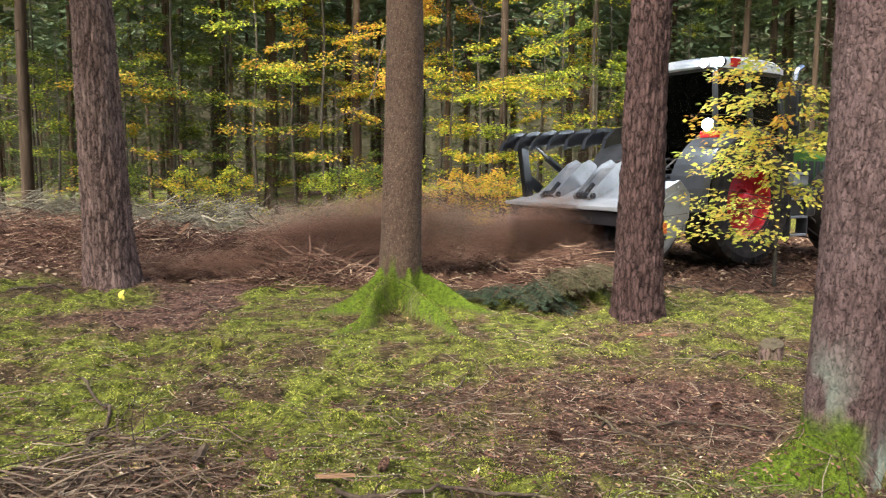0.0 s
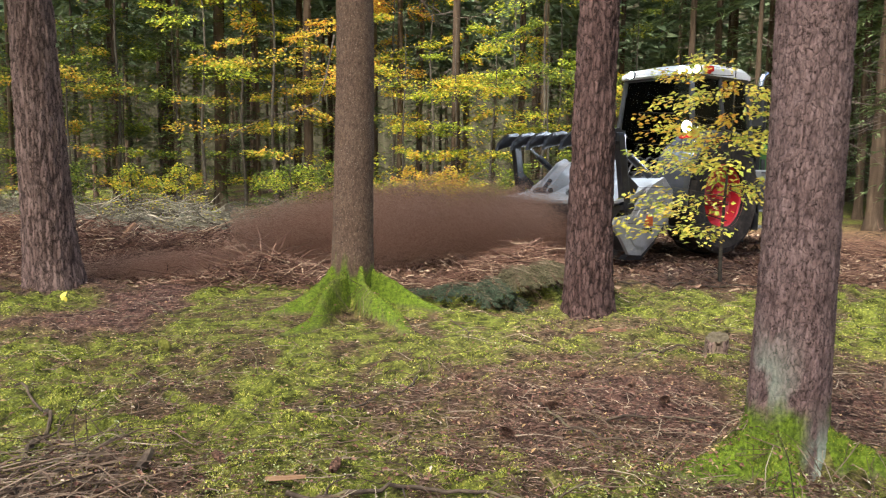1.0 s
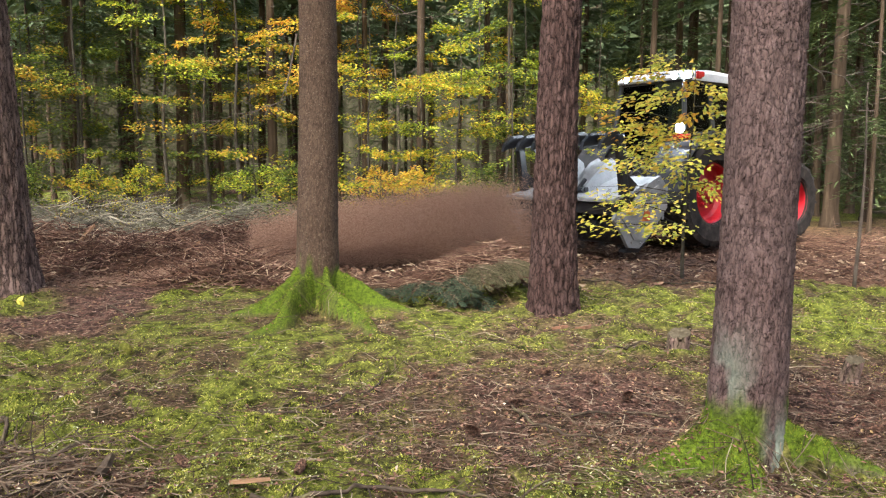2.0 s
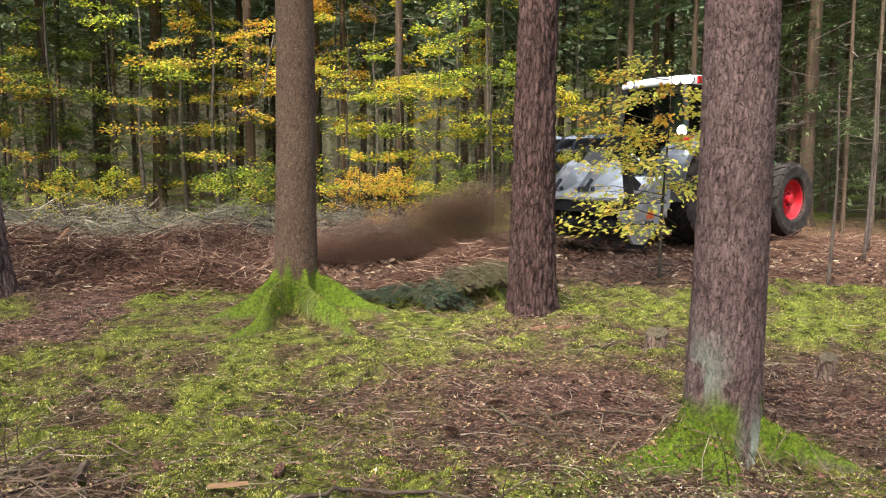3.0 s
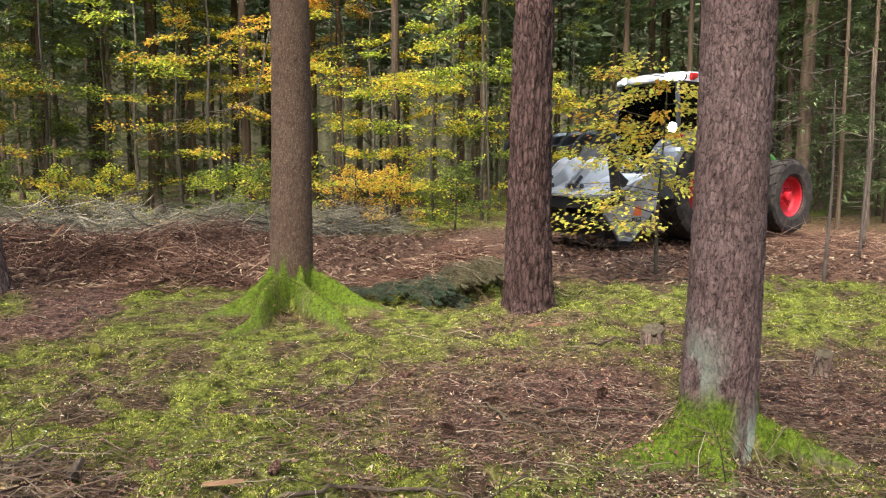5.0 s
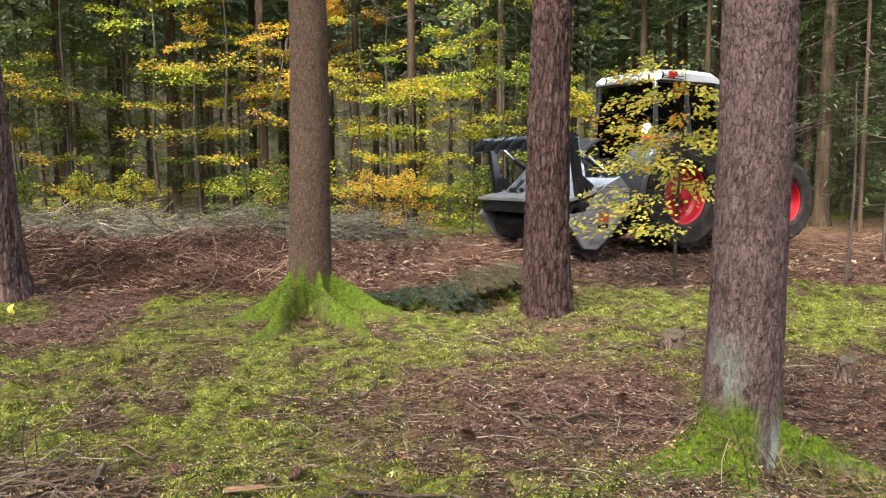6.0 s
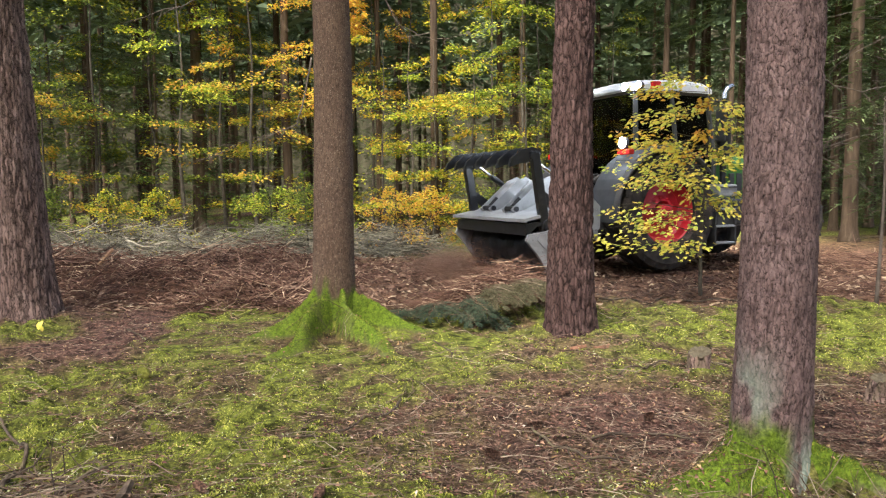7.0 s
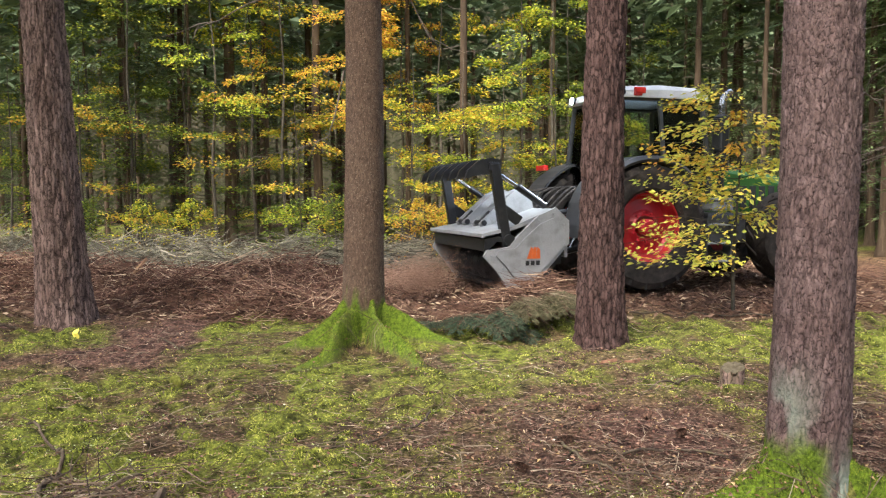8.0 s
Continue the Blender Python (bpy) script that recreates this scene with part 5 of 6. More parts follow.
q = laid(x + np.cos(a) * ln, y + np.sin(a) * ln, 0.012 + 0.05 * rng.uniform(size=len(x)) ** 2)
stuff("twigs", rods(p, q, 0.002 + 0.005 * ln, 0.0012, 0.12, rng), STICKS, "thin dead twigs strewn over the ground", "twigs")

# fallen leaves and bark flakes
x, y = scatter(26000, 2.3, 12.0, 1.4)
keep = rng.uniform(size=len(x)) < 0.10 + 0.75 * np.maximum(mask_litter(x, y), 0.5 * mask_dry_crease(x, y))
x, y = x[keep], y[keep]
a = rng.uniform(0, 2 * math.pi, len(x))
stuff("fallen_leaves", leaves(laid(x, y, 0.02), np.stack([np.cos(a), np.sin(a), rng.normal(0, 0.25, len(x))], 1), np.tile([0, 0, 1.0], (len(x), 1)) + rng.normal(0, 0.35, (len(x), 3)), rng.uniform(0.014, 0.042, len(x)), rng.uniform(0.008, 0.024, len(x)), 0.3), FALLEN, "brown and yellow fallen leaves and bark flakes", "leaves")

# pale small sprigs in the moss
x, y = scatter(15000, 2.3, 9.5, 1.4)
keep = (rng.uniform(size=len(x)) < bump01(fractal(x * 1.6 + 5, y * 1.6, seed=33), 0.42, 0.62)) & (mask_litter(x, y) < 0.5) & (mask_soil(x, y) < 0.3) & (foot_mounds(x, y) < 0.03)
x, y = x[keep], y[keep]
a = rng.uniform(0, 2 * math.pi, len(x))
stuff("sprigs", leaves(laid(x, y, 0.015 + 0.04 * rng.uniform(size=len(x))), np.stack([np.cos(a), np.sin(a), rng.normal(0.2, 0.4, len(x))], 1), np.tile([0, 0, 1.0], (len(x), 1)) + rng.normal(0, 0.4, (len(x), 3)), rng.uniform(0.008, 0.022, len(x)), rng.uniform(0.005, 0.013, len(x)), 0.2), SPRIGS, "tiny pale-leaved woodland sprigs in the moss", "plants")

# chips and clods of the cleared lane
n = 30000
x, y = rng.uniform(-9, 9, n), rng.uniform(8.6, 18.5, n)
keep = rng.uniform(size=n) < mask_soil(x, y) * (0.35 + 0.65 * bump01(-x, -3, 2))
x, y = x[keep], y[keep]
a = rng.uniform(0, 2 * math.pi, len(x))
ln = rng.uniform(0.03, 0.16, len(x))
stuff("wood_chips", leaves(laid(x, y, 0.015 + 0.03 * rng.uniform(size=len(x))), np.stack([np.cos(a), np.sin(a), rng.normal(0, 0.3, len(x))], 1), np.tile([0, 0, 1.0], (len(x), 1)) + rng.normal(0, 0.5, (len(x), 3)), ln, ln * rng.uniform(0.2, 0.6, len(x)), 0.25), CHIPS, "shredded brown wood chips on churned soil", "wood chips")


def brush(name, count, cx, cy, sx, sy, tall, long, mat, label, thick=0.006, flat=0.3):
    """A heap of tangled sticks."""
    x, y = rng.normal(cx, sx / 2, count), rng.normal(cy, sy / 2, count)
    top = tall * np.exp(-(((x - cx) / sx) ** 2 + ((y - cy) / sy) ** 2)) * (0.55 + 0.9 * fractal(x * 1.3, y * 1.3, seed=40))
    z = height(x, y) + top * rng.uniform(0.0, 1.0, count) + 0.02
    a = rng.uniform(0, 2 * math.pi, count)
    ln = long * rng.uniform(0.25, 1.0, count)
    p = np.stack([x, y, z], 1)
    q = p + np.stack([np.cos(a) * ln, np.sin(a) * ln, rng.normal(0, flat, count) * ln], 1)
    q[:, 2] = np.maximum(q[:, 2], height(q[:, 0], q[:, 1]) + 0.01)
    return stuff(name, rods(p, q, thick * rng.uniform(0.5, 1.6, count), thick * 0.4, 0.07, rng), mat, label, "brushwood")


BROWN_BRUSH = island("brown_brush", [(0.0, (0.03, 0.014, 0.010)), (0.5, (0.115, 0.058, 0.04)), (0.82, (0.22, 0.13, 0.09)), (0.97, (0.42, 0.30, 0.20)), (1.0, (0.66, 0.50, 0.33))], 0.9, 0, 0.2)
GREY_BRUSH = island("grey_brush", [(0.0, (0.06, 0.055, 0.042)), (0.5, (0.15, 0.135, 0.10)), (0.85, (0.26, 0.24, 0.18)), (1.0, (0.42, 0.36, 0.26))], 0.9, 0, 0.2)
for k, (cx, cy, sx, sy, tall) in enumerate([(-5.5, 17.3, 2.4, 1.2, 0.75), (-8.8, 17.8, 2.2, 1.4, 0.8), (-2.2, 17.6, 2.0, 1.0, 0.65), (0.2, 17.6, 1.3, 0.9, 0.55), (-12.0, 18.5, 2.4, 1.5, 0.8)]):
    brush("brushwood", 1500, cx, cy, sx, sy, tall, 1.0, GREY_BRUSH, "grey-green heap of dead brushwood beyond the lane", 0.007)
for cx, cy, sx, sy, tall in [(-3.0, 11.3, 1.6, 0.9, 0.32), (-1.6, 9.9, 1.0, 0.5, 0.22), (-5.3, 13.0, 2.0, 1.3, 0.42), (-2.4, 14.2, 1.8, 1.0, 0.38), (-7.8, 13.5, 2.0, 1.5, 0.5), (-1.2, 12.6, 1.0, 0.8, 0.2)]:
    brush("shredded_wood", 2600, cx, cy, sx * 1.15, sy * 1.15, tall * 0.7, 0.32, BROWN_BRUSH, "reddish-brown shredded twigs and bark on the lane", 0.006, 0.35)
    brush("brushwood", 260, cx, cy, sx, sy, tall, 0.85, BROWN_BRUSH, "heap of shredded brown branches on the lane", 0.007)
for cx, cy, sx, sy, tall in [(1.65, 8.75, 0.75, 0.4, 0.26), (1.0, 8.45, 0.7, 0.35, 0.18)]:
    brush("brushwood", 1500, cx, cy, sx, sy, tall, 0.55, BROWN_BRUSH, "low heap of brown twigs beside the lane", 0.0035, 0.15)
brush("brushwood", 230, -1.75, 3.35, 0.6, 0.8, 0.08, 0.6, STICKS, "flat heap of dry brown sticks on the moss", 0.005, 0.12)
brush("brushwood", 500, 5.8, 10.3, 1.8, 0.7, 0.12, 0.5, BROWN_BRUSH, "low twigs along the lane's edge", 0.004)
brush("brushwood", 600, 9.5, 13.0, 2.4, 1.6, 0.25, 0.8, BROWN_BRUSH, "thin brown brushwood under the trees", 0.005)


# cut spruce boughs
def bough_mesh(seed, length):
    """A drooping spruce bough: side shoots in rows, each a brush of fine needles."""
    r = np.random.default_rng(seed)
    n1 = 20
    s = np.linspace(0.12, 1, n1)
    side = np.where(np.arange(n1) % 2, 1.0, -1.0)
    p0 = np.stack([s * length, 0 * s, -0.16 * s**2], 1)
    ln = 0.42 * length * (1.15 - s) * r.uniform(0.7, 1.1, n1) + 0.07
    d = np.stack([0.8 + 0 * s, side * 0.62, r.normal(-0.30, 0.12, n1)], 1)
    q0, q1 = [p0], [p0 + d * ln[:, None]]
    for f in (0.3, 0.5, 0.7):
        for sd in (-1, 1):
            a = p0 + d * (f * ln)[:, None]
            e = d + np.stack([-d[:, 1], d[:, 0], 0 * s], 1) * sd * 0.7 + np.array([0, 0, -0.25])
            q0.append(a)
            q1.append(a + e * (0.38 * ln * r.uniform(0.6, 1.1, n1))[:, None])
    q0, q1 = np.concatenate(q0), np.concatenate(q1)
    per = 46
    k = np.repeat(np.arange(len(q0)), per)
    t = r.uniform(0.0, 1.02, (len(k), 1))
    p = q0[k] + (q1[k] - q0[k]) * t
    axis = (q1 - q0) / np.linalg.norm(q1 - q0, axis=1, keepdims=True)
    need = leaves(p, axis[k] * 0.8 + r.normal(0, 0.55, (len(k), 3)), r.normal(0, 1, (len(k), 3)), r.uniform(0.016, 0.028, len(k)), 0.0042, 0.0)
    sticks = joined(rods(q0, q1, 0.0035, 0.0015, 0.03, r), rods([[0, 0, 0]], [[length, 0, -0.16]], 0.009, 0.003, 0.02, r))
    return need, sticks


DULL_GREEN = island("fading_needles", [(0.0, (0.05, 0.045, 0.022)), (0.6, (0.105, 0.10, 0.05)), (1.0, (0.17, 0.155, 0.09))], 0.7, 0.15)
NEED, BSTICK = bough_mesh(3, 0.62)
for mat, label, spots in (
    (SPRUCE_GREEN, "cut green spruce bough on a brushwood heap", [(0.78, 8.15, 0.06, 4, -75), (0.88, 8.1, 0.05, 0, -50), (0.72, 8.3, 0.08, 8, -110), (0.98, 8.2, 0.08, 6, -80), (0.6, 8.2, 0.04, 10, -150)]),
    (DULL_GREEN, "cut spruce bough with fading grey-green needles on a heap", [(1.15, 8.3, 0.10, 4, -60), (1.3, 8.25, 0.08, 2, -95), (1.42, 8.35, 0.10, 6, -40), (1.55, 8.4, 0.12, 4, -80), (1.7, 8.5, 0.12, 0, -110)]),
):
    first = None
    for x, y, z, tilt, turn in spots:
        at = pose(x, y, on_ground(x, y) + z, 8, -tilt, turn)
        if first is None:
            first = thing("spruce_bough", at, label, "branch", "cut spruce boughs")
            solid("needles", *NEED, mat, first)
            solid("wood", *BSTICK, STICKS, first)
        else:
            copy_thing(first, at)


# single branches on the moss
BRANCH_BARK = plain("branch_bark", [(0.3, (0.022, 0.016, 0.012)), (0.55, (0.085, 0.062, 0.044)), (0.75, (0.15, 0.14, 0.06))], 9.0, 0.9, bump=0.5, fine=70)


def branch(points, r0, r1, label, forks=3):
    """A fallen branch that follows the ground through points of the plan."""
    pts = []
    for (ax, ay), (bx, by) in zip(points, points[1:]):
        for k in range(6):
            s = k / 6
            pts.append((ax + (bx - ax) * s, ay + (by - ay) * s))
    pts.append(points[-1])
    n = len(pts)
    line = [Vector((px + 0.012 * random.uniform(-1, 1), py + 0.012 * random.uniform(-1, 1), on_ground(px, py) + r0 * 0.8 + 0.018 + 0.008 * math.sin(i * 0.9))) for i, (px, py) in enumerate(pts)]
    rad = [(r0 + (r1 - r0) * i / (n - 1)) * random.uniform(0.88, 1.12) for i in range(n)]
    bm = bmesh.new()
    tube(bm, line, rad, 9)
    ob = part("branch", bm, BRANCH_BARK, None, label, smooth=True)
    for k in range(forks):
        i = random.randrange(2, n - 1)
        d = (line[i] - line[i - 1]).normalized()
        side = Vector((-d.y, d.x, random.uniform(0, 0.6))) * random.choice((-1, 1))
        ln = random.uniform(0.1, 0.3)
        bm = bmesh.new()
        tube(bm, [line[i], line[i] + (d * 0.6 + side) * ln * 0.5, line[i] + (d + side * 0.8) * ln], [rad[i] * 0.5, rad[i] * 0.35, rad[i] * 0.15], 6)
        part("fork", bm, BRANCH_BARK, ob, smooth=True)
    tagged(ob, label, "branch", "fallen branches")


branch([(-0.5, 3.36), (-0.27, 3.38), (0.04, 3.41), (0.35, 3.34), (0.59, 3.22), (0.86, 3.18)], 0.014, 0.006, "crooked mossy fallen branch on the moss", 6)
branch([(-0.58, 4.41), (-0.29, 4.45), (-0.1, 4.68), (0.06, 4.87), (0.17, 5.24)], 0.005, 0.009, "forked grey dead branch on the moss", 6)
branch([(0.91, 4.5), (1.01, 4.14), (1.14, 3.98), (1.34, 3.86)], 0.010, 0.006, "brown broken branch on needle litter", 2)
branch([(1.25, 4.25), (1.6, 4.3), (1.85, 4.2)], 0.010, 0.006, "thin brown stick on needle litter", 2)
branch([(1.9, 5.75), (2.2, 5.85), (2.5, 5.95)], 0.010, 0.007, "thin grey stick on the moss", 1)
branch([(2.6, 6.0), (2.9, 5.75)], 0.008, 0.006, "short dark stick near a stump", 1)
branch([(-1.85, 3.74), (-1.93, 4.08), (-1.99, 4.37), (-2.15, 4.67), (-2.53, 5.09)], 0.015, 0.008, "crooked grey branch beside a heap of sticks", 3)
branch([(-1.75, 3.55), (-1.55, 3.8), (-1.4, 4.2)], 0.012, 0.008, "crooked pale branch on a heap of sticks", 3)
branch([(2.85, 9.4), (3.9, 9.55), (5.0, 9.6), (5.9, 9.7)], 0.014, 0.010, "long thin dead stem lying at the lane's edge", 3)
branch([(3.7, 4.5), (4.1, 4.55)], 0.018, 0.014, "short dark broken branch on needle litter", 1)
branch([(-5.2, 8.9), (-4.9, 9.0), (-4.55, 9.05)], 0.02, 0.012, "pale dead branch beside the pine", 2)
branch([(0.55, 9.0), (0.85, 9.4), (1.3, 9.6), (1.7, 9.55)], 0.008, 0.005, "bowed twig arching over the brushwood", 3)


def stump(x, y, r, h, lean, label):
    rngs = np.random.default_rng(int(x * 100))
    seg, zs = 40, np.linspace(-0.08, 1, 14)
    th = np.linspace(0, 2 * math.pi, seg, endpoint=False)
    T, S = np.meshgrid(th, zs)
    R = r * (1 + 0.35 * np.exp(-np.clip(S, 0, 1) * 5)) * (1 + 0.16 * (grain(3 * np.cos(T), 3 * np.sin(T), S * 2, 3) - 0.5)) + 0.01 * (grain(9 * np.cos(T), 9 * np.sin(T), S, 4) - 0.5)
    Z = S * h * (1 + 0.12 * np.cos(T - 1) * (S > 0.9)) + 0.02 * (grain(8 * np.cos(T), 8 * np.sin(T), 0, 7) - 0.5) * (S > 0.9)
    t = thing("tree_stump", pose(x, y, on_ground(x, y)), label, "stump", "old stumps")
    idx = np.arange(seg * len(zs)).reshape(len(zs), seg)
    nxt = np.roll(idx, -1, 1)
    q = np.stack([idx[:-1], nxt[:-1], nxt[1:], idx[1:]], -1).reshape(-1, 4)
    v = np.stack([R * np.cos(T) + lean * Z, R * np.sin(T), Z], -1).reshape(-1, 3)
    moss = bump01(grain(2 * np.cos(T), 2 * np.sin(T), S * 2, 9), 0.5, 0.7) * 0.1
    solid("bark", v, q, LIGHT_PINE, t, smooth=True, attribute={"relief": grain(8 * np.cos(T), 8 * np.sin(T), S * 4, 5).ravel(), "moss": moss.ravel(), "lichen": 0 * moss.ravel()})
    bm = bmesh.new()
    top = [bm.verts.new(v[idx[-1, k]]) for k in range(seg)]
    mid = [bm.verts.new(Vector(v[idx[-1, k]]) * 0.5 + Vector((lean * h, 0, h * 0.97)) * 0.5) for k in range(seg)]
    c = bm.verts.new((lean * h, 0, h * 0.94))
    for k in range(seg):
        bm.faces.new((top[k], top[(k + 1) % seg], mid[(k + 1) % seg], mid[k]))
        bm.faces.new((mid[k], mid[(k + 1) % seg], c))
    part("cut_face", bm, plain("old_cut_wood", [(0.3, (0.04, 0.032, 0.02)), (0.7, (0.12, 0.098, 0.064))], 20, 0.9), t, "weathered cut face")


stump(2.55, 5.74, 0.085, 0.24, 0.05, "small weathered tree stump in the moss")
stump(3.44, 4.88, 0.06, 0.17, 0.25, "small leaning stump in needle litter")


def thin_stem(x, y, tall, r, label, lean=0.02):
    bm = bmesh.new()
    line = [(lean * tall * s + 0.03 * math.sin(5 * s), 0.02 * math.sin(7 * s), tall * s - 0.05) for s in [i / 12 for i in range(13)]]
    tube(bm, line, [r * (1 - 0.75 * i / 12) for i in range(13)], 8)
    t = thing("sapling", pose(x, y, on_ground(x, y)), label, "tree", "thin dead saplings")
    part("trunk", bm, TWIG, t, smooth=True)
    r2 = np.random.default_rng(int(x * 10))
    n = 26
    z = r2.uniform(0.3, tall, n)
    a, ln = r2.uniform(0, 6.28, n), r2.uniform(0.1, 0.45, n)
    p0 = np.stack([lean * z, 0 * z, z], 1)
    tagged(solid("twigs", *rods(p0, p0 + np.stack([np.cos(a) * ln, np.sin(a) * ln, -0.1 * ln], 1), 0.004, 0.0015, 0.05, r2), TWIG, t), kind="stuff")


thin_stem(6.15, 8.75, 2.6, 0.026, "thin dark dead sapling standing in moss")
thin_stem(8.85, 11.7, 3.6, 0.03, "thin dark dead sapling under the trees")
thin_stem(9.6, 12.6, 3.4, 0.03, "thin dark dead sapling under the trees")


# small single things
CONE = island("cone_scales", [(0.0, (0.03, 0.017, 0.012)), (0.6, (0.085, 0.045, 0.03)), (1.0, (0.16, 0.09, 0.06))], 0.85)


def cone_mesh(seed):
    """A spruce cone of many overlapping scales, lying along x."""
    r = np.random.default_rng(seed)
    k = np.arange(90)
    s = k / 90
    a = k * 2.4
    rad = 0.018 * np.sin(math.pi * (0.12 + 0.85 * s)) + 0.003
    p = np.stack([0.11 * s, rad * 0.6 * np.cos(a), rad * 0.6 * np.sin(a)], 1)
    out = np.stack([0 * a + 0.9, np.cos(a), np.sin(a)], 1)
    return leaves(p, out, np.stack([-0.5 + 0 * a, np.cos(a), np.sin(a)], 1), 0.022, 0.020, 0.2)


first = None
for x, y, turn in [(0.42, 5.05, 20), (0.95, 4.45, 100), (1.02, 4.48, 200), (1.55, 4.75, 60), (0.6, 4.1, 300), (1.25, 5.2, 10), (-0.3, 3.6, 80), (-0.85, 3.75, 130), (3.3, 4.4, 40), (3.0, 5.1, 160), (1.75, 4.6, 230), (2.9, 3.9, 20)]:
    at = pose(x, y, on_ground(x, y) + 0.02, 0, -4, turn)
    if first is None:
        first = tagged(solid("spruce_cone", *cone_mesh(4), CONE), "dark brown spruce cone on the ground", "cone", "fallen cones")
        first.matrix_basis = at
    else:
        copy_thing(first, at)


def splinter(x, y, length, wide, turn, tilt, mat, label, name="wood_splinter"):
    bm = bmesh.new()
    plate(bm, [(0, 0), (length * 0.3, -wide * 0.15), (length * 0.8, 0), (length, wide * 0.5), (length * 0.75, wide * 0.75), (length * 0.4, wide), (length * 0.05, wide * 0.7)], -wide * 0.25, wide * 0.25)
    ob = part(name, bm, mat, None, label)
    ob.matrix_basis = pose(x, y, on_ground(x, y) + 0.012, 80, -tilt, turn)
    tagged(ob, label, "wood", "broken wood")


FRESH = plain("fresh_wood", [(0.3, (0.20, 0.11, 0.06)), (0.7, (0.36, 0.22, 0.13))], 14, 0.8, bump=0.5, fine=120, stretch=(0.2, 1, 1))
RED_BARK = plain("red_inner_bark", [(0.3, (0.16, 0.075, 0.045)), (0.7, (0.30, 0.16, 0.10))], 14, 0.85, bump=0.5)
splinter(-0.6, 3.46, 0.20, 0.032, -8, 6, FRESH, "fresh orange wood splinter on the moss")
splinter(1.72, 6.55, 0.16, 0.05, 20, 4, RED_BARK, "red-brown flake of bark by the pine's foot")
splinter(1.95, 6.6, 0.14, 0.06, 10, 5, RED_BARK, "red-brown flake of bark on the moss")
splinter(-2.6, 11.2, 0.35, 0.07, 40, 35, FRESH, "pale torn wood splinter in the brushwood")
splinter(-3.6, 11.9, 0.30, 0.06, 120, 30, FRESH, "pale torn wood splinter in the brushwood")
splinter(-4.6, 12.8, 0.40, 0.08, 60, 40, FRESH, "pale torn wood splinter in the brushwood")
splinter(-3.0, 13.1, 0.32, 0.07, 20, 40, FRESH, "pale torn wood splinter in the brushwood")
splinter(-5.6, 13.6, 0.36, 0.07, 150, 35, FRESH, "pale torn wood splinter in the brushwood")
splinter(-1.25, 3.62, 0.12, 0.05, 60, 40, BRANCH_BARK, "short dark broken stub in the moss")

STUB_MOSS = plain("stub_moss", [(0.3, (0.06, 0.065, 0.012)), (0.5, (0.15, 0.15, 0.028)), (0.7, (0.26, 0.24, 0.05))], 22, 0.95, bump=1.0, fine=160)
bm = bmesh.new()
bmesh.ops.create_icosphere(bm, subdivisions=4, radius=1.0)
for v in bm.verts:
    q = v.co.copy()
    swell = 1 + 0.35 * (float(fractal(q.x * 2.2 + 5, q.y * 2.2, q.z * 2.2, seed=81)) - 0.5) + 0.10 * (float(grain(q.x * 8, q.y * 8, q.z * 8, 82)) - 0.5)
    v.co = Vector((q.x * 0.05, q.y * 0.045, q.z * 0.075 + 0.01)) * swell
ob = part("mossy_stub", bm, STUB_MOSS, None, "", smooth=True)
ob.matrix_basis = pose(-1.89, 6.24, on_ground(-1.89, 6.24) + 0.03, 10, -28, 0)
tagged(ob, "short broken stub grown over with yellow-green moss", "stub")
LEAF_YELLOW = plain("yellow_leaf", [(0.3, (0.62, 0.50, 0.05)), (0.7, (0.75, 0.62, 0.08))], 20, 0.6)


def broad_leaf(x, y, size, turn, tilt, mat, label):
    rows = 9
    v, f = [], []
    for i in range(rows):
        s = i / (rows - 1)
        w = size * 0.36 * math.sin(math.pi * s**0.8) + 0.001
        z = size * 0.15 * math.sin(s * 2.5)
        v += [(s * size, -w, z + w * 0.25), (s * size, 0, z), (s * size, w, z + w * 0.25)]
    for i in range(rows - 1):
        for j in (0, 1):
            a = 3 * i + j
            f.append((a, a + 1, a + 4, a + 3))
    v2 = [(px, py, pz - 0.0015) for px, py, pz in v]
    n0 = len(v)
    f2 = [tuple(q + n0 for q in t[::-1]) for t in f]
    ob = solid("leaf", np.array(v + v2), np.array(f + f2), mat, smooth=True)
    ob.matrix_basis = pose(x, y, on_ground(x, y) + 0.02, 0, -tilt, turn)
    tagged(ob, label, "leaf", "single broad leaves")


broad_leaf(-3.66, 8.42, 0.11, 60, 50, LEAF_YELLOW, "bright yellow leaf by the pine's foot")
broad_leaf(-3.60, 8.38, 0.09, 170, 45, LEAF_YELLOW, "bright yellow leaf by the pine's foot")
branch([(0.52, 7.0), (0.66, 6.6), (0.62, 6.25)], 0.007, 0.004, "pale bowed twig over the moss", 1)
branch([(-2.6, 8.0), (-2.35, 7.8), (-2.2, 7.6)], 0.010, 0.006, "pale broken stick on bare soil", 1)

# ---- flying soil and dust ----
DUST = island("flying_soil", [(0.0, (0.20, 0.115, 0.08)), (0.5, (0.36, 0.22, 0.16)), (1.0, (0.50, 0.34, 0.25))], 1.0, 0.5)


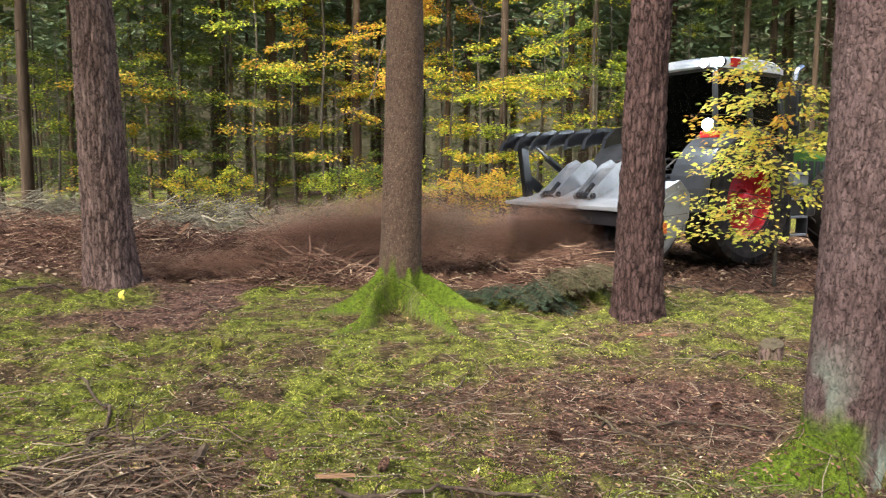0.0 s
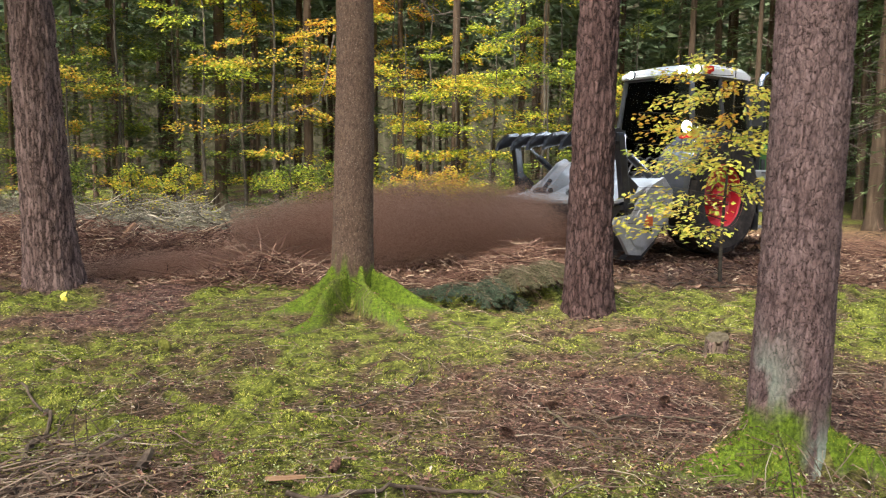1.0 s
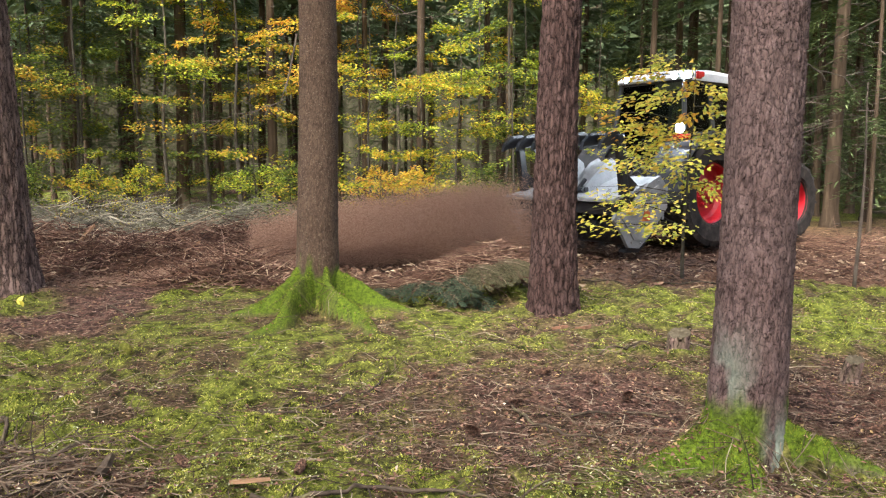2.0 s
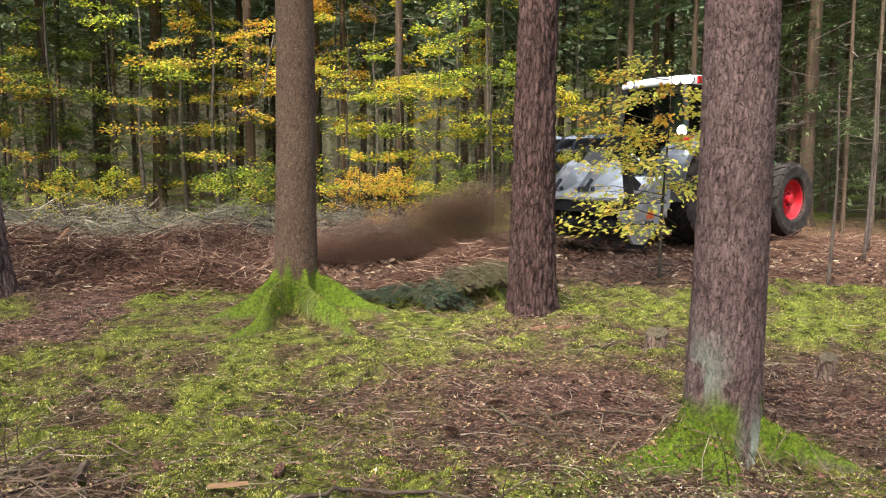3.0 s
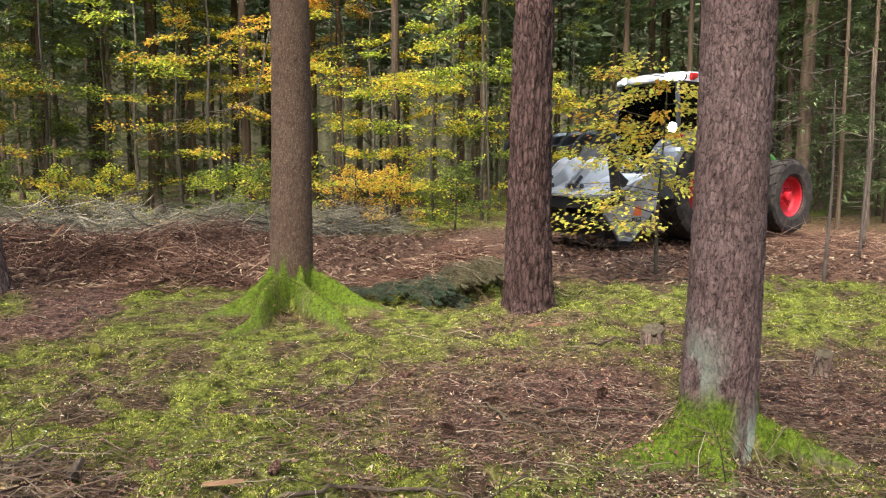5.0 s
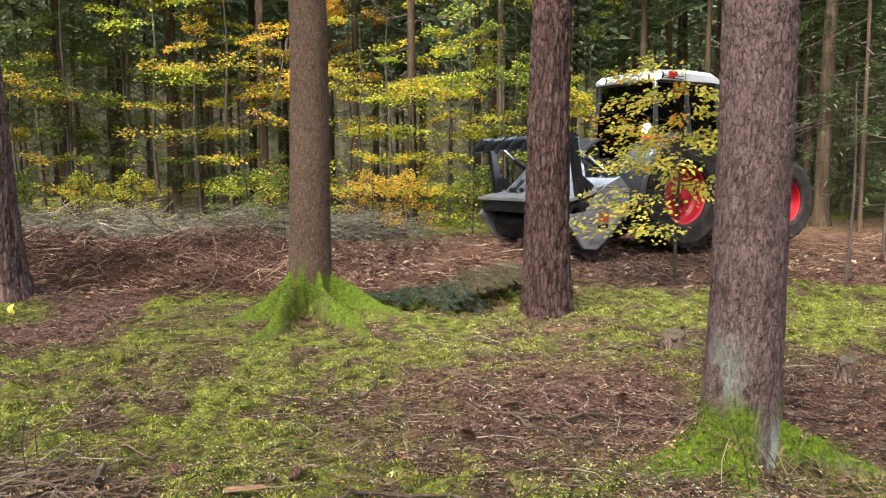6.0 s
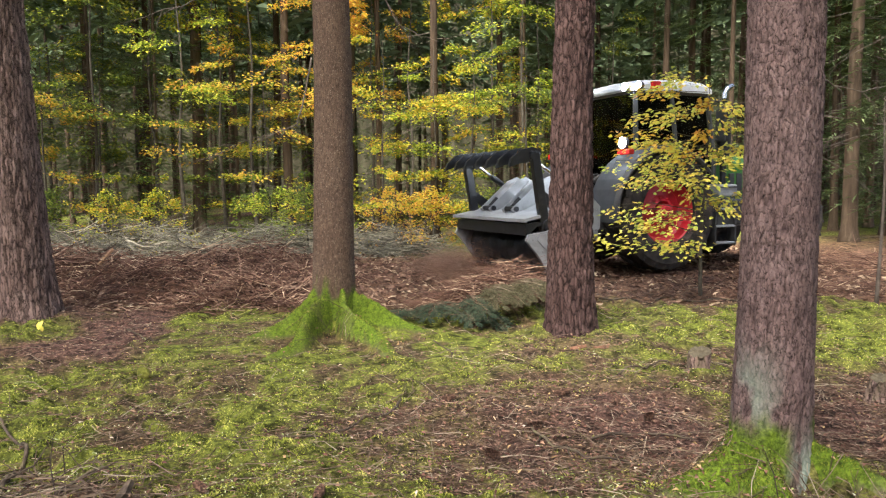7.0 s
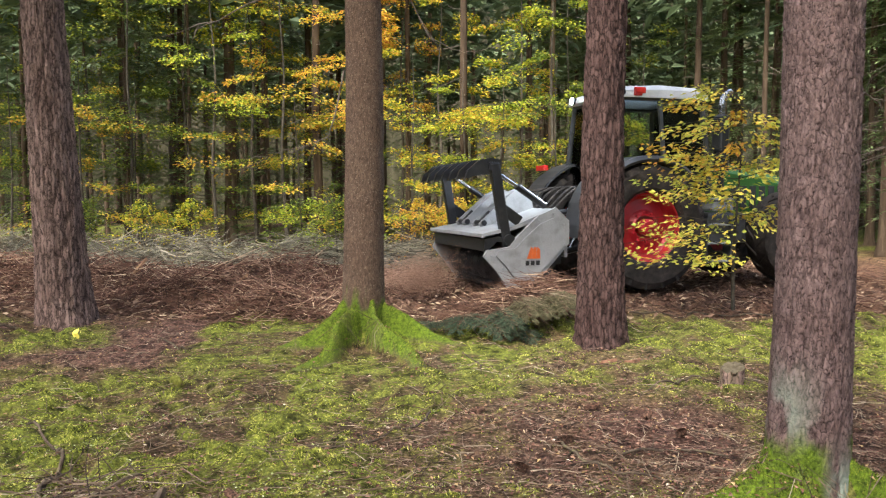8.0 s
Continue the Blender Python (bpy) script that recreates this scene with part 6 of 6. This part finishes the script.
def dust(count, sx, sy, sz, seed, label):
    """A rigid swarm of soil grains and dust flakes, drawn out along x."""
    r = np.random.default_rng(seed)
    p = r.normal(0, 0.5, (count, 3))
    p = np.where(np.abs(p) > 1.1, r.uniform(-0.8, 0.8, (count, 3)), p)
    clump = fractal(p[:, 0] * 3 + 9, p[:, 1] * 2, p[:, 2] * 3 + seed, seed=50 + seed)
    p[:, 1:] *= 0.80 + 0.30 * p[:, :1] + 0.5 * (clump[:, None] - 0.5)
    p *= np.array([sx, sy, sz])
    ln = r.uniform(0.012, 0.055, count)
    d = r.normal(0, 0.22, (count, 3)) + np.array([1, 0, 0.05])
    d /= np.linalg.norm(d, axis=1, keepdims=True)
    data = blades(p, p + d * ln[:, None], 0.0035 + 0.05 * ln, r)
    ob = solid("dust_cloud", *data, DUST)
    return tagged(ob, label, "dust", "flying dust", "stuff")


DUST_FAR = dust(70000, 1.9, 0.32, 0.32, 1, "thin brown soil thrown low along the lane")
DUST_MID = dust(330000, 1.9, 0.66, 0.72, 2, "thick brown cloud of soil thrown by the rotor")
DUST_NEAR = dust(180000, 1.1, 0.58, 0.64, 3, "brown soil cloud at the mulching head")
DUST_LAST = dust(15000, 0.7, 0.40, 0.40, 4, "faint brown dust before the rotor")

# ---- what moves ----
DRIVE = [
    # seconds, x, y, heading
    (0.0, 4.15, 12.90, 31.7), (0.5, 4.58, 13.36, 32.1), (1.0, 4.97, 13.75, 32.0), (1.5, 5.40, 14.10, 31.5), (3.0, 6.58, 14.89, 29.1), (3.5, 6.82, 15.01, 28.4), (4.0, 6.95, 15.06, 27.8),
    (4.5, 6.88, 15.04, 27.2), (5.5, 6.04, 14.64, 25.4), (6.0, 5.53, 14.33, 23.6), (6.5, 5.04, 14.01, 21.6), (7.0, 4.55, 13.68, 19.4), (7.5, 4.05, 13.32, 17.2), (8.0, 3.54, 12.95, 14.9),
]


def motions():
    walk(tractor, [(t, pose(x, y, 0.02, 0, 0, 180 + a)) for t, x, y, a in DRIVE])
    for wheel, wx, wy, r in WHEELS:
        rows, angle, last = [], 0.0, None
        for t, x, y, a in DRIVE:
            if last:
                ahead = -math.cos(radians(a)) * (x - last[0]) - math.sin(radians(a)) * (y - last[1])
                angle += math.degrees(ahead / r)
            last = (x, y)
            rows.append((t, pose(wx, wy, r, 0, angle, 0)))
        walk(wheel, rows)
    walk(rotor, [(k / 30, pose(2.28, 0, 0.46, 0, -71 * k, 0)) for k in range(241)])
    for cloud, rows in (
        (DUST_FAR, [(0, -2.82, 10.22, 0.16), (0.5, -2.61, 10.28, 0.17), (1, -2.35, 10.55, 0.14), (1.5, -2.3, 10.54, 0.10), (2.5, -2.2, 10.5, -0.35), (8, -2.2, 10.5, -0.9)]),
        (DUST_MID, [(0, -0.78, 10.97, 0.60), (0.5, -0.5, 11.1, 0.62), (1, -0.35, 11.3, 0.62), (1.5, 0.15, 11.51, 0.62), (3, 0.81, 12.48, 0.22), (3.5, 0.83, 12.59, -0.12), (4.2, 0.8, 12.6, -0.9), (8, 0.8, 12.6, -1.2)]),
        (DUST_NEAR, [(0, 1.47, 11.1, 0.55), (0.5, 1.5, 11.4, 0.57), (1, 1.5, 11.71, 0.62), (1.5, 1.6, 12.1, 0.66), (3, 2.1, 12.82, 0.72), (3.5, 2.3, 13.01, 0.55), (4, 2.44, 13.2, 0.05), (5, 2.4, 13.2, -0.8), (8, 2.4, 13.2, -1.2)]),
        (DUST_LAST, [(0, 2.32, 11.16, 0.44), (1.5, 2.66, 11.92, 0.45), (3, 2.87, 12.69, 0.33), (4, 2.71, 13.04, 0.16), (5.5, 2.31, 12.62, 0.18), (6, 1.92, 12.48, 0.16), (6.5, 1.56, 12.23, 0.18), (7, 1.11, 11.97, 0.28), (7.5, 0.62, 11.81, 0.30), (8, 0.16, 11.62, 0.33)]),
    ):
        ts = [r[0] for r in rows]
        steps = [k / 30 for k in range(241)]
        walk(cloud, [(t, pose(float(np.interp(t, ts, [r[1] for r in rows])) + 0.05 * math.sin(9 * t), float(np.interp(t, ts, [r[2] for r in rows])), float(np.interp(t, ts, [r[3] for r in rows])) + 0.02 * math.sin(7 * t + 1), 0, 0, 22) @ pose(0, 0, 0, -240 * t)) for t in steps])


motions()
